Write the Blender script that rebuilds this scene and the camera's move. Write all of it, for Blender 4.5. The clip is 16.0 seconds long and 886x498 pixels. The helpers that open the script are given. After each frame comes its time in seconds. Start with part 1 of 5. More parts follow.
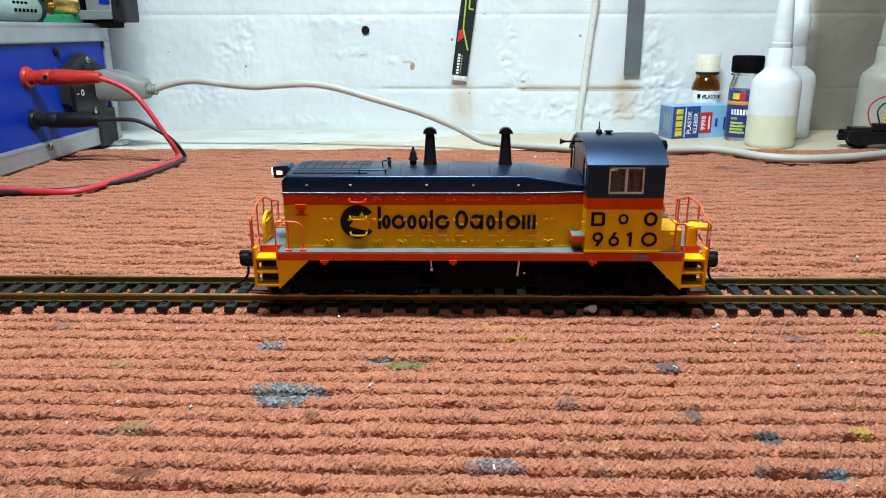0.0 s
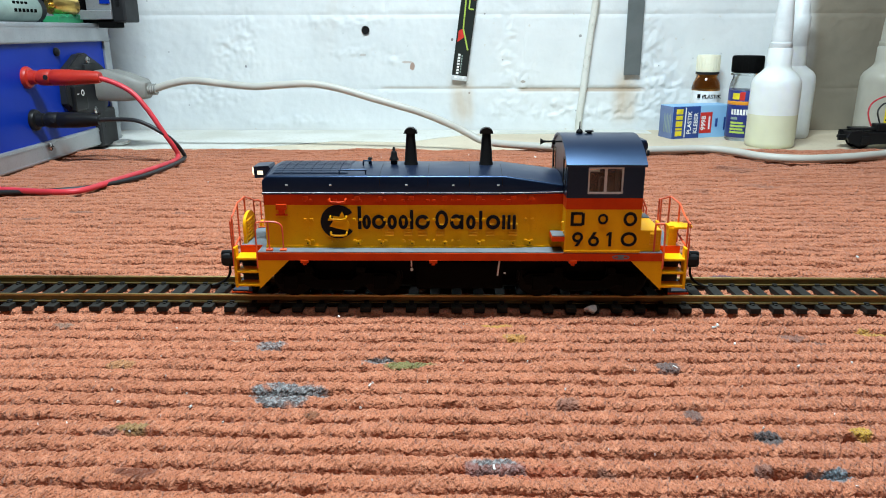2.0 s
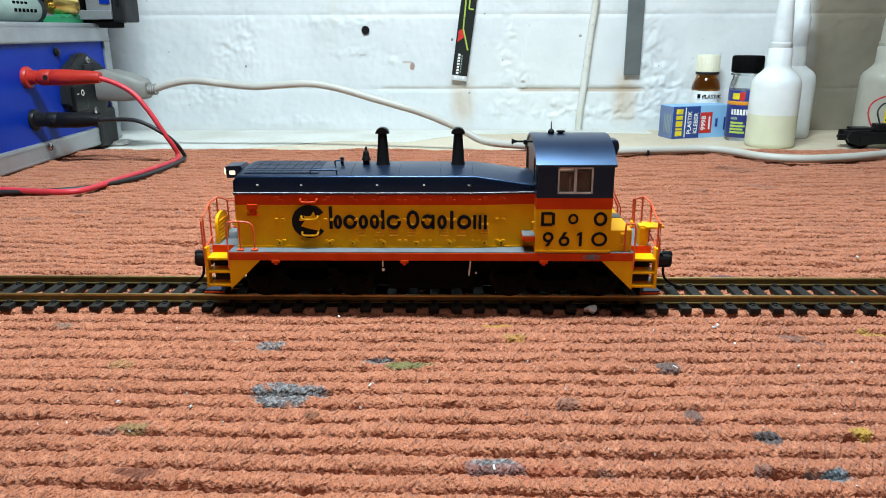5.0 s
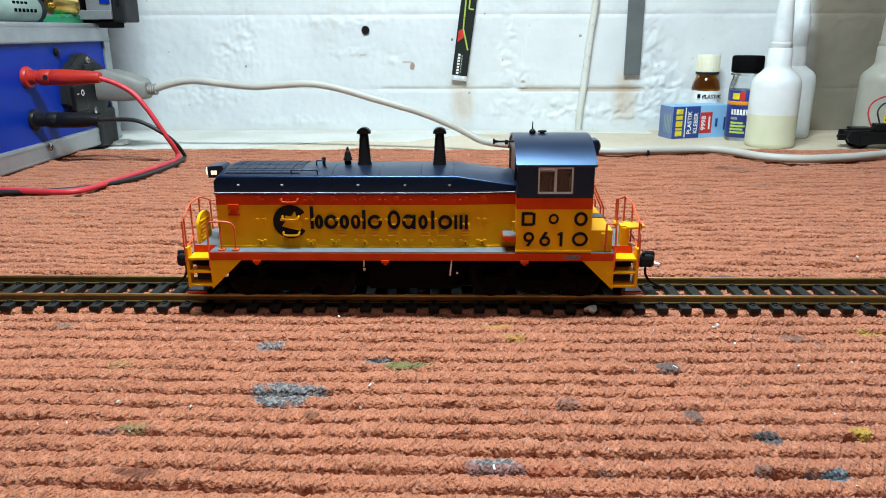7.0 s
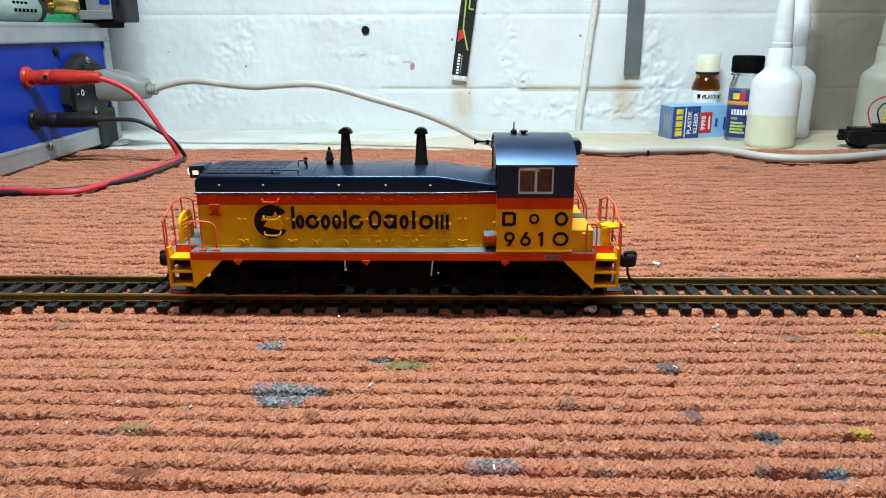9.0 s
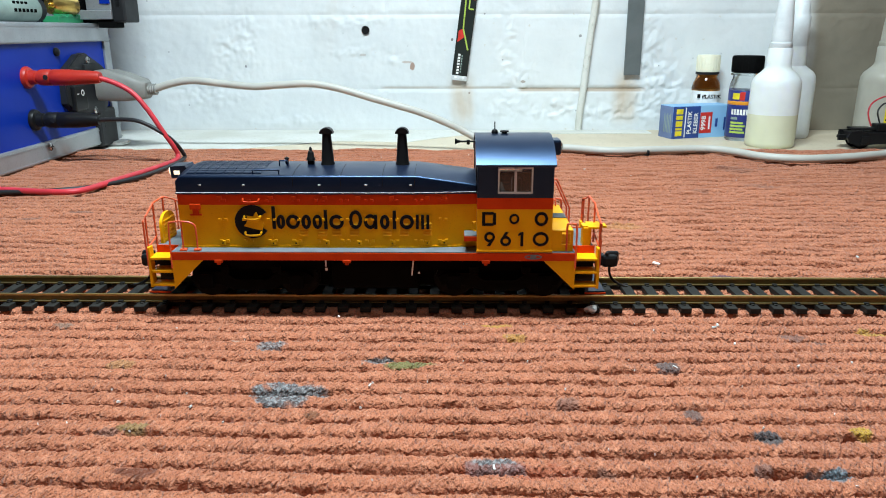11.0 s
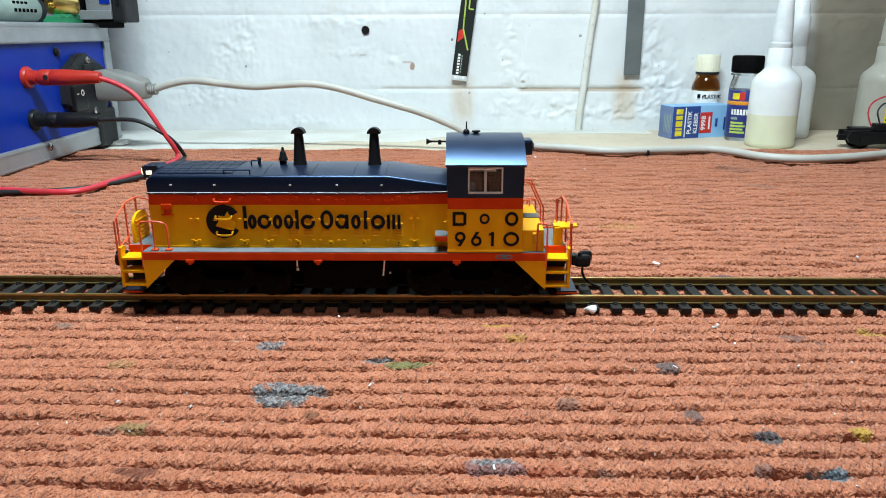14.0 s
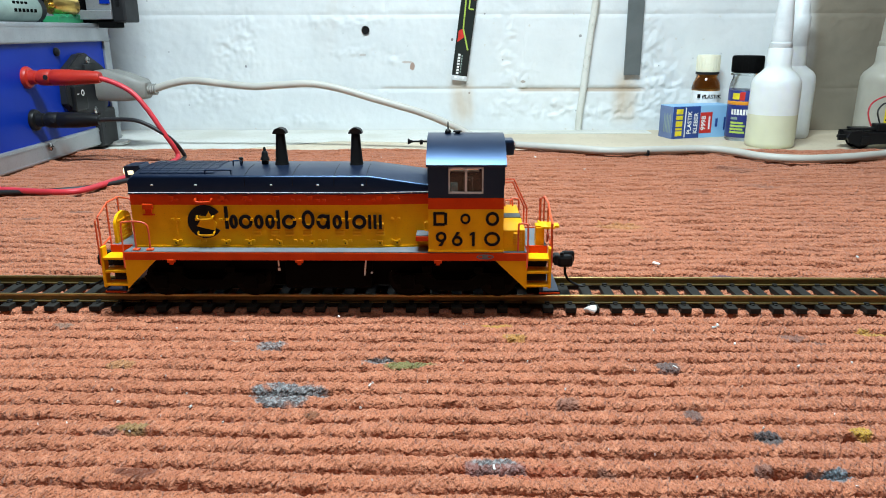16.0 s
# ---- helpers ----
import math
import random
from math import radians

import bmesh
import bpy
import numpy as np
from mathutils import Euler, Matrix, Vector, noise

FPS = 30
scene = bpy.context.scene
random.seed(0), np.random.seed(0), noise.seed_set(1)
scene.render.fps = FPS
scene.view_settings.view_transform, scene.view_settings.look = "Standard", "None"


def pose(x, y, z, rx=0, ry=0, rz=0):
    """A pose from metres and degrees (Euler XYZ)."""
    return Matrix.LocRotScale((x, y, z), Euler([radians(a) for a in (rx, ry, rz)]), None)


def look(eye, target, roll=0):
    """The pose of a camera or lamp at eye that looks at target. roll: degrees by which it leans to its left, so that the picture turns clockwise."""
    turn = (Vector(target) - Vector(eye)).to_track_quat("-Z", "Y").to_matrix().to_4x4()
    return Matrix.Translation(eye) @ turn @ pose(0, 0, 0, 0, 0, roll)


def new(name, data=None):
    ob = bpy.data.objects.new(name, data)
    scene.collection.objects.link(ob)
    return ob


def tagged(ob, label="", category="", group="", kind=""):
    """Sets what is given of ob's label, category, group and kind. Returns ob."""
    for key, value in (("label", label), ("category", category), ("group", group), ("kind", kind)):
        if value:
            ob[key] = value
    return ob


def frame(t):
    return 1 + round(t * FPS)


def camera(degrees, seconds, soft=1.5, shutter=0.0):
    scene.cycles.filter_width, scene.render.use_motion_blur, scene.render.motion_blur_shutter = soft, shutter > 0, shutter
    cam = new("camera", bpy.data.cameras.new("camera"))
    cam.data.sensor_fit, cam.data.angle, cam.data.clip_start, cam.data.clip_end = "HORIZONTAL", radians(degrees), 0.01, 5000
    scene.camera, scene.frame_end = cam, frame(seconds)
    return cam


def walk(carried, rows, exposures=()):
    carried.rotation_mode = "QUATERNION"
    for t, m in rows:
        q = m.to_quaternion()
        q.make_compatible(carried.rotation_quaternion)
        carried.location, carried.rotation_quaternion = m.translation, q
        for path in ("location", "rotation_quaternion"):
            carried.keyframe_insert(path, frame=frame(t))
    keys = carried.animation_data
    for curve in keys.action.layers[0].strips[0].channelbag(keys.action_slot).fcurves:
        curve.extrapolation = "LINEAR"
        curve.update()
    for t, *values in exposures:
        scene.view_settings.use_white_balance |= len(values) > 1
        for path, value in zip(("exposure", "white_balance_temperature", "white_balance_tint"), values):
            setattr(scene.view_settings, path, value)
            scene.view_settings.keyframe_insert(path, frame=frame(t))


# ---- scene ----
# One unit in the building code is a millimetre; meshes are scaled to metres when they are linked.
MM = 0.001
RAIL_TOP = 4.6          # rail head above the carpet
BENCH = -4.0            # bare bench top
WALL = 452.0            # face of the rear wall

# ---- camera: a phone propped still on the bench ----
cam = camera(62.96, 16.0, soft=1.0)
STAND = pose(0, -0.22498, 0.08518, 90 - 16.828, 0, 0.98) @ pose(0, 0, 0, 0, 0, -0.156)
walk(cam, [(0.0, STAND), (16.0, STAND)])

# ---- light: a cool work lamp over the bench, an added front fill ----
world = bpy.data.worlds.new("world")
scene.world = world
world.use_nodes = True
world.node_tree.nodes["Background"].inputs[0].default_value = (0.8, 0.9, 1.0, 1)
world.node_tree.nodes["Background"].inputs[1].default_value = 0.02


def area(name, m, sx, sy, watts, colour):
    data = bpy.data.lights.new(name, "AREA")
    data.shape, data.size, data.size_y, data.energy, data.color = "RECTANGLE", sx, sy, watts, colour
    ob = new(name, data)
    ob.matrix_world = m
    return ob


area("bench_lamp", look((-0.02, -0.028, 0.54), (0.0, 0.16, 0.0)), 0.22, 0.05, 7.3, (0.75, 0.92, 1.0))
# unseen fill added high in front to brighten the locomotive's near side
area("front_fill", look((0.15, -0.50, 1.15), (0.02, 0.05, 0.02)), 0.9, 0.35, 2.9, (0.95, 0.98, 1.0))
scene.view_settings.exposure = 0.0


# ---- materials ----
def nodes_of(name):
    m = bpy.data.materials.new(name)
    m.use_nodes = True
    return m, m.node_tree, m.node_tree.nodes["Principled BSDF"]


def mixed(nt, fac, a, b):
    n = nt.nodes.new("ShaderNodeMix")
    n.data_type = "RGBA"
    for socket, value in ((n.inputs[0], fac), (n.inputs[6], a), (n.inputs[7], b)):
        if isinstance(value, (int, float)):
            socket.default_value = value
        elif isinstance(value, tuple):
            socket.default_value = (*value[:3], 1)
        else:
            nt.links.new(value, socket)
    return n.outputs[2]


def noisy(nt, scale, detail=4.0, stretch=(1, 1, 1), coord="Object"):
    tc = nt.nodes.new("ShaderNodeTexCoord")
    mp = nt.nodes.new("ShaderNodeMapping")
    mp.inputs["Scale"].default_value = stretch
    n = nt.nodes.new("ShaderNodeTexNoise")
    n.inputs["Scale"].default_value, n.inputs["Detail"].default_value = scale, detail
    nt.links.new(tc.outputs[coord], mp.inputs[0])
    nt.links.new(mp.outputs[0], n.inputs[0])
    return n.outputs[0]


def ramp(nt, fac, lo, hi):
    n = nt.nodes.new("ShaderNodeMapRange")
    n.interpolation_type = "SMOOTHSTEP"
    n.inputs[1].default_value, n.inputs[2].default_value = lo, hi
    nt.links.new(fac, n.inputs[0])
    return n.outputs[0]


def bumped(nt, bsdf, height, strength, distance):
    n = nt.nodes.new("ShaderNodeBump")
    n.inputs["Strength"].default_value, n.inputs["Distance"].default_value = strength, distance
    nt.links.new(height, n.inputs["Height"])
    nt.links.new(n.outputs[0], bsdf.inputs["Normal"])


def surface(name, a, b=None, rough=0.5, metal=0.0, scale=300.0, fine=2500.0, bump=0.05, dist=0.0001, spec=0.5, coat=0.0):
    """Two tones of one surface at two scales, with fine relief and uneven gloss."""
    m, nt, bsdf = nodes_of(name)
    b = b or tuple(0.8 * c for c in a)
    big, small = noisy(nt, scale, 5), noisy(nt, fine, 3)
    colour = mixed(nt, ramp(nt, big, 0.35, 0.7), a, b)
    colour = mixed(nt, ramp(nt, small, 0.55, 0.8), colour, tuple(0.86 * c for c in b))
    nt.links.new(colour, bsdf.inputs["Base Color"])
    r = nt.nodes.new("ShaderNodeMapRange")
    r.inputs[3].default_value, r.inputs[4].default_value = max(rough - 0.07, 0.02), min(rough + 0.1, 1)
    nt.links.new(big, r.inputs[0])
    nt.links.new(r.outputs[0], bsdf.inputs["Roughness"])
    bsdf.inputs["Metallic"].default_value = metal
    bsdf.inputs["Specular IOR Level"].default_value = spec
    bsdf.inputs["Coat Weight"].default_value = coat
    bumped(nt, bsdf, small, bump, dist)
    return m


def glassy(name, colour, rough=0.05, ior=1.45):
    m, nt, bsdf = nodes_of(name)
    bsdf.inputs["Base Color"].default_value = (*colour, 1)
    bsdf.inputs["Transmission Weight"].default_value = 1.0
    bsdf.inputs["Roughness"].default_value = rough
    bsdf.inputs["IOR"].default_value = ior
    return m


def glow(name, colour, strength):
    m, nt, bsdf = nodes_of(name)
    bsdf.inputs["Base Color"].default_value = (*colour, 1)
    bsdf.inputs["Emission Color"].default_value = (*colour, 1)
    bsdf.inputs["Emission Strength"].default_value = strength
    return m


YELLOW = surface("yellow_paint", (0.86, 0.42, 0.004), (0.80, 0.375, 0.004), 0.45, scale=120, spec=0.12)
RED = surface("vermilion_paint", (0.68, 0.058, 0.005), (0.60, 0.046, 0.004), 0.45, scale=120, spec=0.12)
RAILRED = surface("orange_red_plastic", (0.80, 0.115, 0.035), (0.72, 0.09, 0.025), 0.45, scale=200)
NAVY = surface("navy_paint", (0.0015, 0.0035, 0.013), (0.0013, 0.003, 0.011), 0.33, scale=90, spec=1.0)
NAVY.node_tree.nodes["Principled BSDF"].inputs["Specular Tint"].default_value = (0.32, 0.55, 1.0, 1)
DECK = surface("grey_walkway", (0.135, 0.155, 0.17), (0.105, 0.125, 0.135), 0.6, scale=200, bump=0.15)
BLACK = surface("black_plastic", (0.008, 0.008, 0.009), (0.009, 0.009, 0.009), 0.42, scale=250, spec=0.2)
GEAR = surface("running_gear_black", (0.003, 0.003, 0.003), (0.004, 0.004, 0.004), 0.8, scale=250, spec=0.05)
LETTER = surface("dark_lettering", (0.006, 0.007, 0.010), None, 0.5, scale=200, spec=0.15)
FRAMEGREY = surface("grey_window_frame", (0.64, 0.66, 0.67), None, 0.35, scale=300)
STEEL = surface("blackened_wheel_steel", (0.006, 0.0055, 0.005), (0.004, 0.004, 0.004), 0.6, 0.0, scale=300, spec=0.1)
BRASS = surface("nickel_silver_rail", (0.46, 0.34, 0.13), (0.36, 0.26, 0.09), 0.36, 0.9, scale=60, fine=1500)
# darker rail tone: the shade on web and foot is put into the colour
SHADEDRAIL = surface("shade_darkened_rail", (0.17, 0.12, 0.04), (0.12, 0.085, 0.03), 0.5, 0.6, scale=60, fine=1500)
SLEEPER = surface("sleeper_plastic", (0.013, 0.0125, 0.011), (0.022, 0.020, 0.017), 0.65, scale=150, fine=1800, bump=0.2, spec=0.25)
CABGLASS = glassy("cab_glass", (0.85, 0.9, 0.88), 0.02)
LAMPGLOW = glow("headlight_glow", (1.0, 0.84, 0.58), 1.3)
BLUE = surface("blue_enamel", (0.003, 0.030, 0.33), (0.0025, 0.025, 0.28), 0.4, scale=25, fine=1200, spec=0.12)
ALU = surface("brushed_aluminium", (0.42, 0.44, 0.46), (0.34, 0.36, 0.38), 0.45, 0.7, scale=40, fine=900)
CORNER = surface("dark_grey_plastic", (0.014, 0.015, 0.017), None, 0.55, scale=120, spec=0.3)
PLUGRED = surface("red_plug_plastic", (0.46, 0.024, 0.012), None, 0.42, scale=80)
WIRERED = surface("red_wire", (0.62, 0.040, 0.055), None, 0.4, scale=120)
WIREBLACK = surface("black_wire", (0.014, 0.015, 0.017), None, 0.42, scale=120)
CABLE = surface("pale_cable_sheath", (0.50, 0.485, 0.435), (0.43, 0.42, 0.375), 0.45, scale=40)
PLUGGREY = surface("grey_plug_rubber", (0.23, 0.23, 0.21), (0.19, 0.19, 0.17), 0.5, scale=60)
CHROME = surface("screw_steel", (0.7, 0.7, 0.7), None, 0.25, 1.0, scale=200)
GOLD = surface("brass_fitting", (0.72, 0.50, 0.16), (0.55, 0.36, 0.10), 0.28, 1.0, scale=120)
GREEN = surface("green_terminal", (0.03, 0.28, 0.12), None, 0.4, scale=100)
LABELPALE = surface("pale_label", (0.27, 0.35, 0.31), (0.21, 0.28, 0.25), 0.45, scale=100)
WHITE = surface("white_print", (0.82, 0.82, 0.80), None, 0.5, scale=150)
WOOD = surface("pale_bench_wood", (0.64, 0.55, 0.41), (0.55, 0.46, 0.33), 0.55, scale=14, fine=400, bump=0.15)
BATTEN = surface("white_painted_batten", (0.68, 0.68, 0.63), (0.58, 0.57, 0.50), 0.55, scale=20, fine=300, bump=0.2)
RULER = surface("dull_steel_rule", (0.17, 0.19, 0.19), (0.12, 0.14, 0.14), 0.5, 0.4, scale=40)
TOOLBLACK = surface("black_tool_print", (0.016, 0.022, 0.02), None, 0.3, scale=60)
LIME = surface("lime_print", (0.45, 0.60, 0.10), None, 0.45)
CHIPRED = surface("red_print", (0.60, 0.03, 0.02), None, 0.45)
BOXBLUE = surface("dark_blue_card", (0.020, 0.060, 0.26), None, 0.45, scale=60)
BOXPALE = surface("light_blue_card", (0.27, 0.52, 0.78), (0.24, 0.48, 0.74), 0.45, scale=60)
BOXSIDE = surface("faded_blue_card", (0.14, 0.20, 0.38), None, 0.5, scale=60)
PRINTYELLOW = surface("yellow_print", (0.78, 0.62, 0.02), None, 0.45)
CREAM = surface("cream_cap", (0.84, 0.81, 0.64), (0.80, 0.76, 0.58), 0.45, scale=100)
AMBER = glassy("amber_glass", (0.66, 0.24, 0.04), 0.05)
CLEAR = glassy("clear_glass", (0.93, 0.96, 0.96), 0.03)
LABELBLUE = surface("blue_label", (0.020, 0.035, 0.20), None, 0.35, scale=80)
ORANGE = surface("orange_print", (0.80, 0.30, 0.02), None, 0.4)
ROOMWALL = surface("room_plaster", (0.22, 0.215, 0.20), (0.18, 0.175, 0.165), 0.8, scale=3, fine=60)
FLOORING = surface("room_concrete", (0.30, 0.29, 0.27), None, 0.8, scale=3, fine=60)


def milky(name, colour, rough=0.35, weight=0.15):
    """Translucent soft plastic."""
    m, nt, bsdf = nodes_of(name)
    tint = mixed(nt, ramp(nt, noisy(nt, 60), 0.3, 0.7), colour, tuple(0.93 * c for c in colour))
    nt.links.new(tint, bsdf.inputs["Base Color"])
    bsdf.inputs["Roughness"].default_value = rough
    bsdf.inputs["Transmission Weight"].default_value = weight
    bsdf.inputs["IOR"].default_value = 1.3
    bsdf.inputs["Subsurface Weight"].default_value = 0.5
    bsdf.inputs["Subsurface Radius"].default_value = (0.006, 0.006, 0.005)
    return m


MILK = milky("milky_plastic", (0.90, 0.93, 0.92))
LIQUID = milky("pale_yellow_liquid", (0.80, 0.80, 0.60), 0.3, 0.12)
# MILK darkened: the third bottle's shade is put into its base colour
SHADEDMILK = milky("shaded_milky_plastic", (0.52, 0.50, 0.43))
NOZZLE = surface("white_nozzle_plastic", (0.80, 0.84, 0.85), None, 0.4, scale=60)


# ---- mesh helpers, in millimetres ----
def part(name, bm, material, parent=None, label="", smooth=False):
    me = bpy.data.meshes.new(name)
    bmesh.ops.recalc_face_normals(bm, faces=bm.faces[:])
    for v in bm.verts:
        v.co *= MM
    if smooth:
        for f in bm.faces:
            f.smooth = True
    bm.to_mesh(me)
    bm.free()
    if smooth:
        me.set_sharp_from_angle(angle=radians(38))
    me.materials.append(material)
    ob = new(name, me)
    ob.parent = parent
    if label:
        ob["label"] = label
    return ob


def box(bm, x0, x1, y0, y1, z0, z1, bevel=0.0, m=None):
    made = bmesh.ops.create_cube(bm, size=1.0)["verts"]
    bmesh.ops.scale(bm, vec=(x1 - x0, y1 - y0, z1 - z0), verts=made)
    bmesh.ops.translate(bm, vec=((x0 + x1) / 2, (y0 + y1) / 2, (z0 + z1) / 2), verts=made)
    if bevel:
        edges = list({e for v in made for e in v.link_edges})
        made = bmesh.ops.bevel(bm, geom=edges, offset=bevel, segments=2, affect="EDGES", profile=0.5)["verts"]
    if m:
        bmesh.ops.transform(bm, matrix=m, verts=list(made))
    return bm


def boxed(*dims, bevel=0.0, m=None):
    return box(bmesh.new(), *dims, bevel=bevel, m=m)


def loft(bm, rings, caps=True, closed=True):
    rows = [[bm.verts.new(p) for p in ring] for ring in rings]
    n = len(rows[0])
    for a, b in zip(rows, rows[1:]):
        for i in range(n if closed else n - 1):
            bm.faces.new((a[i], a[(i + 1) % n], b[(i + 1) % n], b[i]))
    if caps:
        bm.faces.new(rows[0])
        bm.faces.new(rows[-1][::-1])
    return bm


def turned(bm, x, y, profile, seg=24, m=None):
    """A solid of revolution about the upright axis at x, y; profile rows are radius, height."""
    rings = []
    for r, z in profile:
        ring = []
        for i in range(seg):
            a = 2 * math.pi * i / seg
            p = Vector((r * math.cos(a), r * math.sin(a), z))
            p = (m @ p) if m else p
            ring.append((p.x + x, p.y + y, p.z))
        rings.append(ring)
    return loft(bm, rings)


def rod(bm, points, r, seg=8):
    """A round rod through the points."""
    pts = [Vector(p) for p in points]
    rings = []
    ref = Vector((0.123, 0.456, 0.88)).normalized()
    for i, p in enumerate(pts):
        d = (pts[min(i + 1, len(pts) - 1)] - pts[max(i - 1, 0)]).normalized()
        u = d.cross(ref).normalized()
        w = d.cross(u)
        rings.append([p + r * (u * math.cos(2 * math.pi * k / seg) + w * math.sin(2 * math.pi * k / seg)) for k in range(seg)])
    return loft(bm, rings)


def eased(points, steps=8):
    """A smooth line through the points."""
    pts = [Vector(p) for p in points]
    out = []
    for i in range(len(pts) - 1):
        p0, p1, p2, p3 = pts[max(i - 1, 0)], pts[i], pts[i + 1], pts[min(i + 2, len(pts) - 1)]
        for k in range(steps):
            t = k / steps
            out.append(0.5 * ((2 * p1) + (p2 - p0) * t + (2 * p0 - 5 * p1 + 4 * p2 - p3) * t * t + (3 * p1 - p0 - 3 * p2 + p3) * t ** 3))
    return out + [pts[-1]]


def prism(bm, outline, y0, y1):
    """An outline in x, z pushed from y0 to y1."""
    return loft(bm, [[(x, y0, z) for x, z in outline], [(x, y1, z) for x, z in outline]])


def ring(bm, cx, cz, rx, rz, wide, y, a0=0.0, a1=360.0, deep=0.12, seg=28):
    """A flat band round an ellipse in the x, z plane, its face at y."""
    n = max(4, int(seg * (a1 - a0) / 360))
    full = a1 - a0 >= 360
    rows = []
    for i in range(n if full else n + 1):
        a = radians(a0 + (a1 - a0) * i / n)
        c, s = math.cos(a), math.sin(a)
        o, q = (cx + rx * c, cz + rz * s), (cx + (rx - wide) * c, cz + (rz - wide) * s)
        rows.append([(o[0], y, o[1]), (q[0], y, q[1]), (q[0], y + deep, q[1]), (o[0], y + deep, o[1])])
    if full:
        rows.append(rows[0])
    loft(bm, rows, caps=not full)
    bmesh.ops.remove_doubles(bm, verts=bm.verts[:], dist=0.001)
    return bm


def words(body, size, material, m, parent, name="lettering", bold=0.02, deep=0.05):
    """Raised print in the built-in font; m places it, in millimetres."""
    cu = bpy.data.curves.new(name, "FONT")
    cu.body, cu.size, cu.extrude, cu.offset, cu.resolution_u = body, size, deep, bold * size, 3
    cu.align_x, cu.align_y = "CENTER", "CENTER"
    tmp = new(name, cu)
    bpy.context.view_layer.update()
    me = bpy.data.meshes.new_from_object(tmp.evaluated_get(bpy.context.evaluated_depsgraph_get()))
    bpy.data.objects.remove(tmp)
    me.transform(Matrix.Diagonal((MM, MM, MM, 1)) @ m)
    me.materials.clear()
    me.materials.append(material)
    ob = new(name, me)
    ob.parent = parent
    return ob


def empty(name, m=None):
    ob = new(name)
    ob.empty_display_size = 0.01
    if m:
        ob.matrix_world = m
    return ob


FRONT = pose(0, 0, 0, 90, 0, 0)     # turns flat print to face the camera's side


# ---- the room that closes the place ----
def slab(name, dims, material, label, category):
    return tagged(part(name, boxed(*dims), material), label, category, kind="structure")


slab("floor", (-1300, 1500, -2100, 700, -820, -800), FLOORING, "bare grey concrete workshop floor", "floor")
slab("ceiling", (-1300, 1500, -2100, 700, 1550, 1570), ROOMWALL, "plain pale workshop ceiling", "ceiling")
slab("wall_west", (-1320, -1300, -2100, 700, -800, 1550), ROOMWALL, "plain plastered side wall", "wall")
slab("wall_east", (1500, 1520, -2100, 700, -800, 1550), ROOMWALL, "plain plastered side wall", "wall")
slab("wall_south", (-1300, 1500, -2120, -2100, -800, 1550), ROOMWALL, "plain plastered wall behind the bench", "wall")
slab("workbench", (-900, 900, -420, WALL + 6, BENCH - 30, BENCH), WOOD, "pale bare wooden workbench top against the wall", "workbench")


